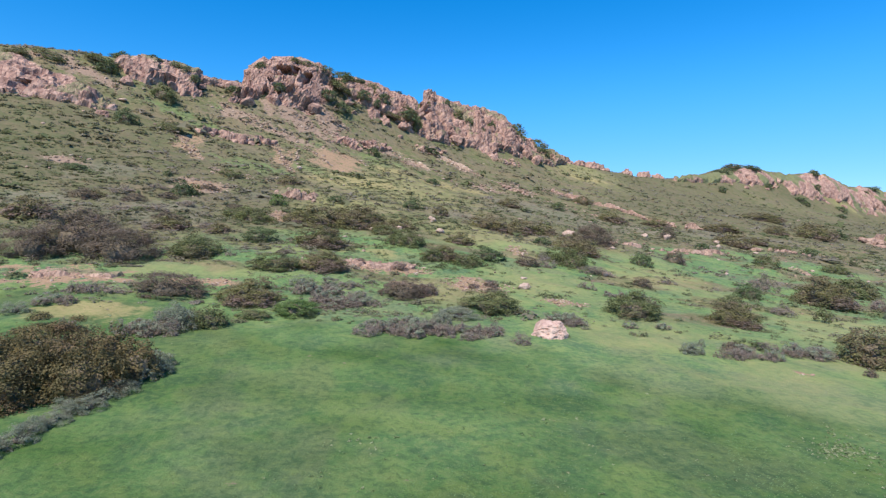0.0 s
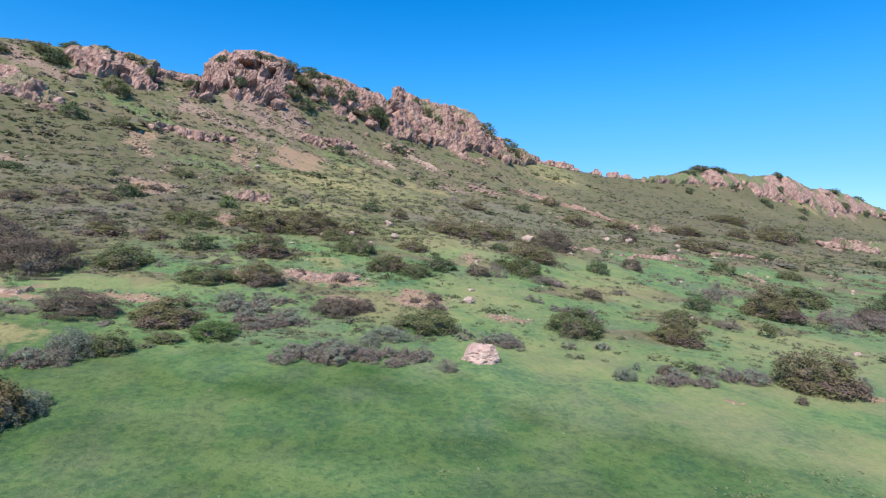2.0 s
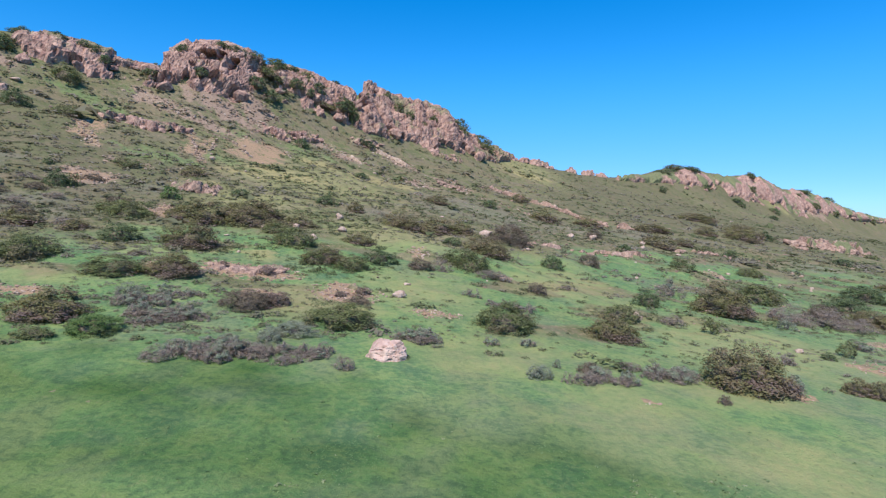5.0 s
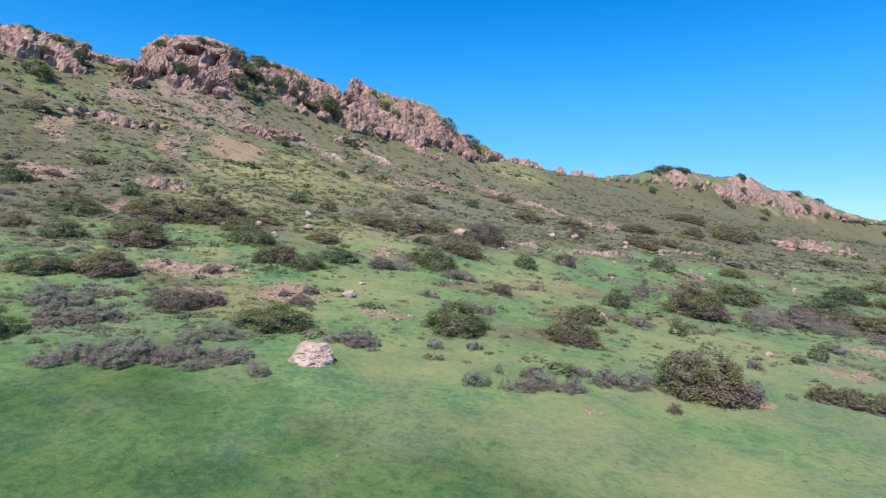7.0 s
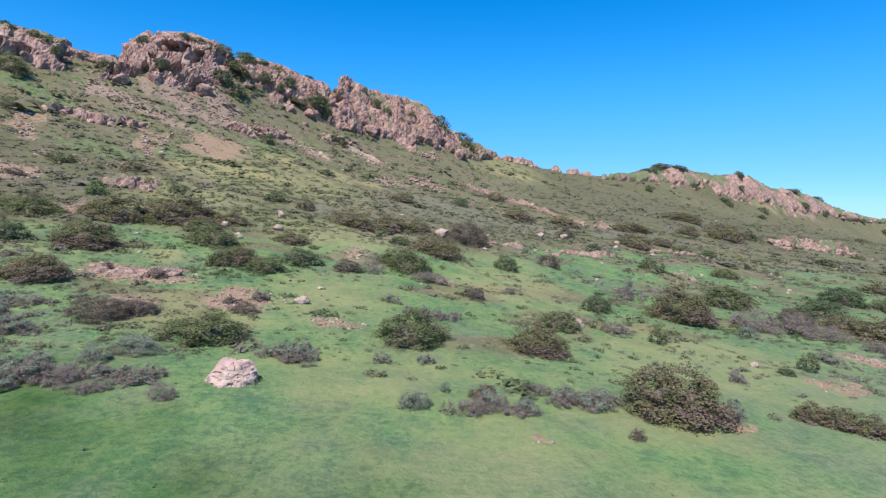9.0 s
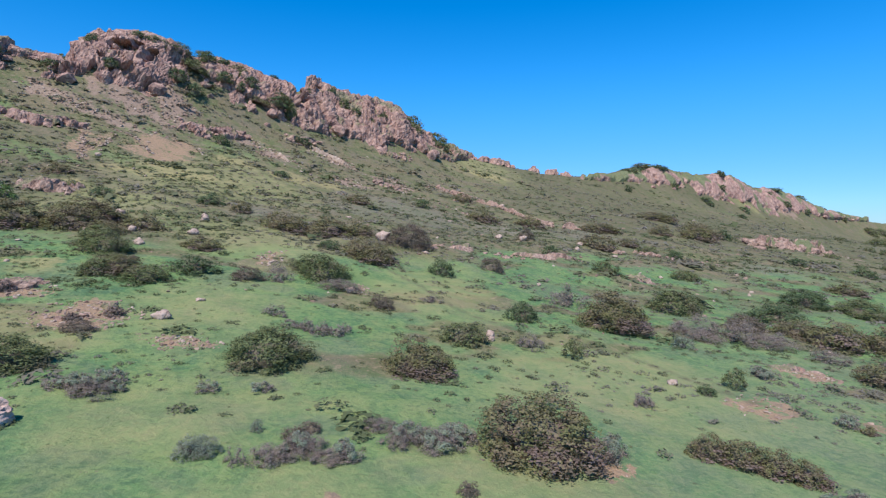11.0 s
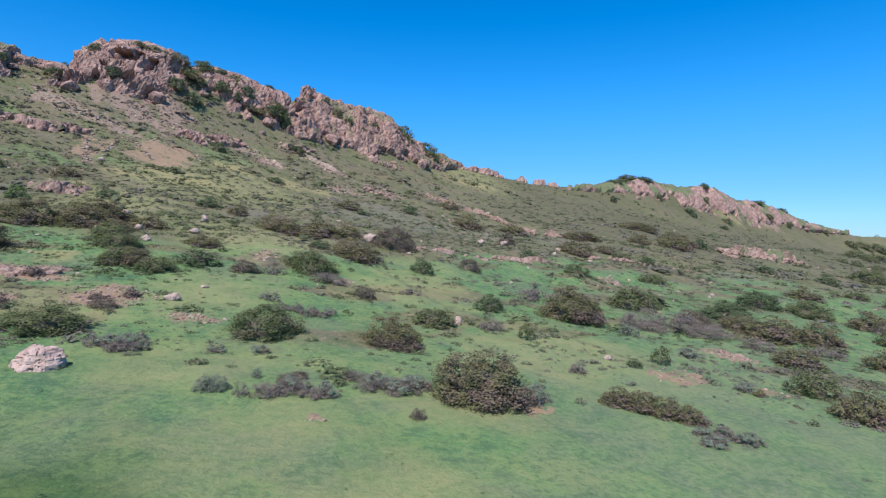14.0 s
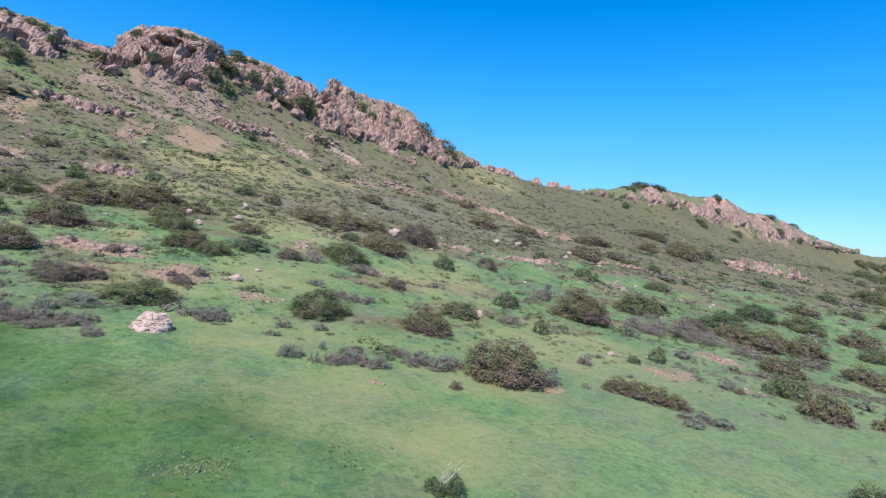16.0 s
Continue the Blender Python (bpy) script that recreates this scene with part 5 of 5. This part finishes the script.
for i, (x, y, w, h) in enumerate(STONES + STONES_B):
    if y < 30 and w > 1.4:
        block_boulder(x, y, w, h)
    else:
        small = 0.72 if y > 60 and i != 1 else 1.0
        boulder(x, y, w * small, h * small, 300 + i)



def dry_plant(x, y):
    """Bleached, forked stalks over clumps of fresh leaves."""
    rng = np.random.default_rng(88)
    root = new("dry_plant")
    root.location = (x, y, land1(x, y))

    def stalk(start, lean, side, high, thick):
        pts = [start + np.array((lean * high * k ** 1.5 + rng.normal(0, 0.018), side * high * k + rng.normal(0, 0.018), high * k)) for k in np.linspace(0, 1, 7)]
        vs, fs = [], []
        for i, p in enumerate(pts):
            r = thick * (1 - 0.65 * i / 6)
            vs += [p + (r * math.cos(a), r * math.sin(a), 0) for a in (0.3, 2.4, 4.5)]
            if i:
                fs += [(3 * i - 3 + k, 3 * i - 3 + (k + 1) % 3, 3 * i + (k + 1) % 3, 3 * i + k) for k in range(3)]
        ob = new("stalk", mesh_of_mixed("stalk", np.array(vs), fs, STRAW))
        ob.parent = root
        return pts

    for lean, high in ((0.75, 0.92), (0.45, 0.80), (0.15, 0.75), (0.60, 0.55), (-0.15, 0.50), (-1.1, 0.30), (-1.5, 0.20), (0.3, 0.62), (0.05, 0.55)):
        pts = stalk(np.array((rng.normal(0, 0.10), rng.normal(0, 0.08), -0.02)), lean, rng.normal(0, 0.15), high, 0.013)
        for i in rng.integers(2, 6, 2):
            stalk(pts[i], lean + rng.normal(0, 0.7), rng.normal(0, 0.3), high * rng.uniform(0.2, 0.4), 0.008)
    for cx, cy, cz, w in ((-0.30, 0.05, 0.06, 0.36), (-0.12, -0.12, 0.02, 0.38), (0.10, 0.02, 0.0, 0.44), (0.34, 0.06, 0.18, 0.30), (0.42, -0.08, 0.02, 0.40), (0.26, -0.18, 0.0, 0.34), (-0.20, 0.16, 0.16, 0.24), (0.30, 0.12, 0.34, 0.20)):
        ob = new("leaf_clump", shrub_meshes("green", 0, int(rng.integers(0, 3)))[0])
        ob.parent = root
        ob.location, ob.scale, ob.rotation_euler[2] = (cx, cy, cz), (w, w, w * 0.8), rng.uniform(0, 6)
        tagged(ob, "dark fresh green leaves")
    return tagged(root, "bleached dry stalks over dark green leaf clumps", "dry plant")


dry_plant(16.2, 14.0)

# ---- uncounted small growth and stones ----


def scatter_mesh(name, verts, faces, tint, mat):
    me = mesh_of(name, verts, faces, mat)
    me.attributes.new("tint", "FLOAT", "POINT").data.foreach_set("value", np.asarray(tint, np.float32))
    return new(name, me)


def wedge(rng, count, near, far):
    """Places spread over the seen ground, thinner with distance."""
    az = np.radians(rng.uniform(-50, 54, count))
    r = np.exp(rng.uniform(math.log(near), math.log(far), count))
    return 8 + r * np.sin(az), -6 + r * np.cos(az), r


def low_scrub(seed, count, near, far, leaves, leaf, tall, label):
    rng = np.random.default_rng(seed)
    x, y, r = wedge(rng, count, near, far)
    c = scrub_cover(x, y)
    clump = np.clip(fbm(x / 5, y / 3.2, 81) + 0.35, 0, 1)
    open_field = np.clip((y - 22) / 8, 0.02, 1) * np.clip(2.6 - (x + 4) / 6, 1, 2.6) * np.where((y > 26) & (y < 46) & ((x < 4) | (x > 24)), 2.2, 1)
    keep = (rng.uniform(size=len(x)) < (0.24 * open_field + 0.84 * c) * (0.20 + clump) * (1 + np.clip((-x - 8) / 15, 0, 0.9))) & (patches(x, y, ALL_BARE, 51, 0.3) < 0.7) & (patches(x, y, CLEARING, 61, 0.3) < 0.5) & (ridge_y(x) - y > 2) & ((y > 23.5) | (x > 16))
    x, y, r = x[keep], y[keep], r[keep]
    n = len(x)
    size = rng.lognormal(-1.05, 0.55, n) * np.clip(r / 75, 0.6, 1.7)
    z = land(x, y)
    # low domes of small leaves turned every way
    m = leaves
    d = rng.normal(size=(n, m, 3))
    d[..., 2] = np.abs(d[..., 2])
    d /= np.linalg.norm(d, axis=2)[..., None]
    wide = rng.uniform(0.42, 0.80, (n, 1, 2))
    flat = np.concatenate((wide, rng.uniform(0.45, 1.0, (n, 1, 1)) * tall), 2)
    cen = np.stack((x, y, z), -1)[:, None] + d * flat * size[:, None, None] * rng.uniform(0.55, 1.12, (n, m, 1))
    face = d * 0.50 + (0, 0, 0.8) + rng.normal(0, 0.30, d.shape)
    face /= np.linalg.norm(face, axis=2)[..., None]
    t = np.cross(face, rng.normal(size=d.shape))
    t /= np.linalg.norm(t, axis=2)[..., None]
    side = np.cross(face, t)
    L = (size * leaf)[:, None, None] * rng.uniform(0.6, 1.4, (n, m, 1))
    verts = np.stack((cen - t * L, cen + t * L * 0.8 - side * L * 0.6, cen + t * L + side * L * 0.6), 2).reshape(-1, 3)
    faces = np.arange(len(verts)).reshape(-1, 3)
    tint = np.clip(0.47 + 0.45 * fbm(x / 16, y / 10, 91) + rng.normal(0, 0.22, n), 0, 1)
    ob = scatter_mesh("low_scrub", verts, faces, np.repeat(tint, m * 3), SCRUB)
    soft = face + (0, 0, 0.6)
    soft /= np.linalg.norm(soft, axis=2)[..., None]
    ob.data.normals_split_custom_set_from_vertices(np.repeat(soft.reshape(-1, 3), 3, 0).tolist())
    return tagged(ob, label, "scrub", kind="stuff")


def meadow_grass():
    rng = np.random.default_rng(72)
    x, y, r = wedge(rng, 60000, 15, 52)
    keep = (patches(x, y, ALL_BARE, 51, 0.3) < 0.5)
    x, y, r = x[keep], y[keep], r[keep]
    n = len(x)
    z = land(x, y)
    a = rng.uniform(0, 6.283, (n, 3))
    L = (rng.uniform(0.035, 0.07, (n, 1)) * (0.7 + 0.6 * np.clip(fbm(x / 2, y / 2, 15)[:, None] + 0.5, 0, 1))) * np.ones((n, 3))
    wd = (0.012 + 0.0006 * r)[:, None]
    base = np.stack((x, y, z - 0.01), -1)[:, None] + np.stack((np.cos(a), np.sin(a), 0 * a), -1) * 0.05
    side = np.stack((-np.sin(a), np.cos(a), 0 * a), -1) * wd[..., None]
    tip = base + np.stack((np.cos(a) * L, np.sin(a) * L, L * 0.18), -1)
    verts = np.stack((base - side, tip, base + side), 2).reshape(-1, 3)
    tint = np.clip(0.35 + 0.35 * fbm(x / 3, y / 3, 17) + 0.45 * patches(x, y, ALL_DRY, 61, 0.55) + rng.normal(0, 0.12, n), 0, 1)
    ob = scatter_mesh("meadow_grass", verts, np.arange(len(verts)).reshape(-1, 3), np.repeat(tint, 9), GRASS)
    ob.data.normals_split_custom_set_from_vertices(np.tile((0.0, 0.0, 1.0), (len(verts), 1)).tolist())
    return tagged(ob, "short green and straw-coloured meadow grass", "grass", kind="stuff")


def meadow_weeds():
    """Small dusky weeds standing in the near grass."""
    rng = np.random.default_rng(77)
    x, y, r = wedge(rng, 16000, 13, 42)
    clump = np.clip(fbm(x / 2.6, y / 2.6, 83, 3) + 0.12, 0, 1)
    keep = rng.uniform(size=len(x)) < clump * 0.35
    x, y, r = x[keep], y[keep], r[keep]
    pale = np.zeros(len(x))
    size = rng.lognormal(-3.5, 0.4, len(x))
    for cx, cy, wide, count in ((10.4, 13.9, 0.45, 200), (13.7, 15.2, 0.6, 70), (11.0, 15.1, 0.5, 30), (-1.6, 12.8, 0.4, 24)):
        x, y = np.append(x, rng.normal(cx, wide, count)), np.append(y, rng.normal(cy, wide * 0.7, count))
        pale, size = np.append(pale, np.full(count, 0.28)), np.append(size, rng.lognormal(-3.15, 0.3, count))
    n, m = len(x), 9
    z = land(x, y)
    d = rng.normal(size=(n, m, 3))
    d[..., 2] = np.abs(d[..., 2]) + 0.2
    d /= np.linalg.norm(d, axis=2)[..., None]
    cen = np.stack((x, y, z), -1)[:, None] + d * size[:, None, None] * rng.uniform(0.3, 1.0, (n, m, 1)) * (1.2, 1.2, 0.8)
    t = np.cross(d + (0, 0, 0.5), rng.normal(size=d.shape))
    t /= np.linalg.norm(t, axis=2)[..., None]
    side = np.cross(d, t)
    L = (size * 0.42)[:, None, None] * rng.uniform(0.6, 1.4, (n, m, 1))
    verts = np.stack((cen - t * L, cen + t * L, cen + side * L * 1.3), 2).reshape(-1, 3)
    tint = np.clip(0.35 + 0.35 * fbm(x / 4, y / 4, 93) + pale + rng.normal(0, 0.18, n), 0, 1)
    ob = scatter_mesh("meadow_weeds", verts, np.arange(len(verts)).reshape(-1, 3), np.repeat(tint, m * 3), WEEDS)
    return tagged(ob, "small dusky green and greyish weeds in the grass", "weeds", kind="stuff")


def loose_stones():
    rng = np.random.default_rng(73)
    xs, ys, ss = [], [], []
    for cx, cy, rx, ry in ALL_BARE:
        k = int(min(260, 10 + 36 * rx * ry) * (0.35 if cy < 30 else 1.8 if cy < 60 else 0.12))
        q = np.sqrt(rng.uniform(0, 1.2, k))
        a = rng.uniform(0, 6.283, k)
        xs.append(cx + rx * q * np.cos(a)), ys.append(cy + ry * q * np.sin(a))
        ss.append(rng.lognormal(-3.0, 0.6, k) * max(1, math.hypot(cx, cy) / 50))
    for cx, cy, rx, ry in SCREE:
        k = int(min(160, 20 + 5 * rx * ry))
        q, a = np.sqrt(rng.uniform(0, 1.3, k)), rng.uniform(0, 6.283, k)
        xs.append(cx + rx * q * np.cos(a)), ys.append(cy + ry * q * np.sin(a))
        ss.append(rng.lognormal(-1.75, 0.5, k))
    for points, wide, count in STONE_LINES:
        x, y = spread(points, count, rng)
        xs.append(x + rng.normal(0, wide * 0.5, count)), ys.append(y + rng.normal(0, wide * 0.5, count)), ss.append(rng.lognormal(-1.45, 0.4, count))
    x, y, r = wedge(rng, 1500, 60, 170)
    strewn = (np.abs(x - 14) < 38) & (y > 70) & (fbm(x / 8, y / 6, 95) > 0.1)
    xs.append(x[strewn]), ys.append(y[strewn]), ss.append(rng.lognormal(-1.9, 0.5, strewn.sum()))
    x, y, r = wedge(rng, 260, 46, 190)
    xs.append(x), ys.append(y), ss.append(rng.lognormal(-2.0, 0.55, len(x)) * np.clip(r / 45, 0.8, 2.5))
    x, y, s = map(np.concatenate, (xs, ys, ss))
    s = np.minimum(s, 0.12 * np.maximum(1, np.hypot(x, y) / 34))
    z = land(x, y)
    vs, fs, tint, n = [], [], [], 0
    for i in range(len(x)):
        v, f = rock_shape(rng, ICO1, 7, 0.0)
        vs.append(turned(v * (1.15, 0.8, 0.5), rng, 0.35) * s[i] + (x[i], y[i], z[i] + 0.08 * s[i]))
        fs.append(f + n)
        n += len(v)
        tint.append(np.full(len(v), rng.uniform(0, 0.95)))
    ob = scatter_mesh("loose_stones", np.vstack(vs), np.vstack(fs), np.concatenate(tint), GRAVEL)
    return tagged(ob, "broken pinkish stones scattered over bare patches", "stones", kind="stuff")


low_scrub(71, 22000, 24, 66, 44, 0.125, 0.42, "low grey-green tufts dotted through the meadow")
low_scrub(74, 60000, 60, 330, 13, 0.23, 0.21, "low grey-green scrub covering the hillside")
meadow_grass()
meadow_weeds()
loose_stones()
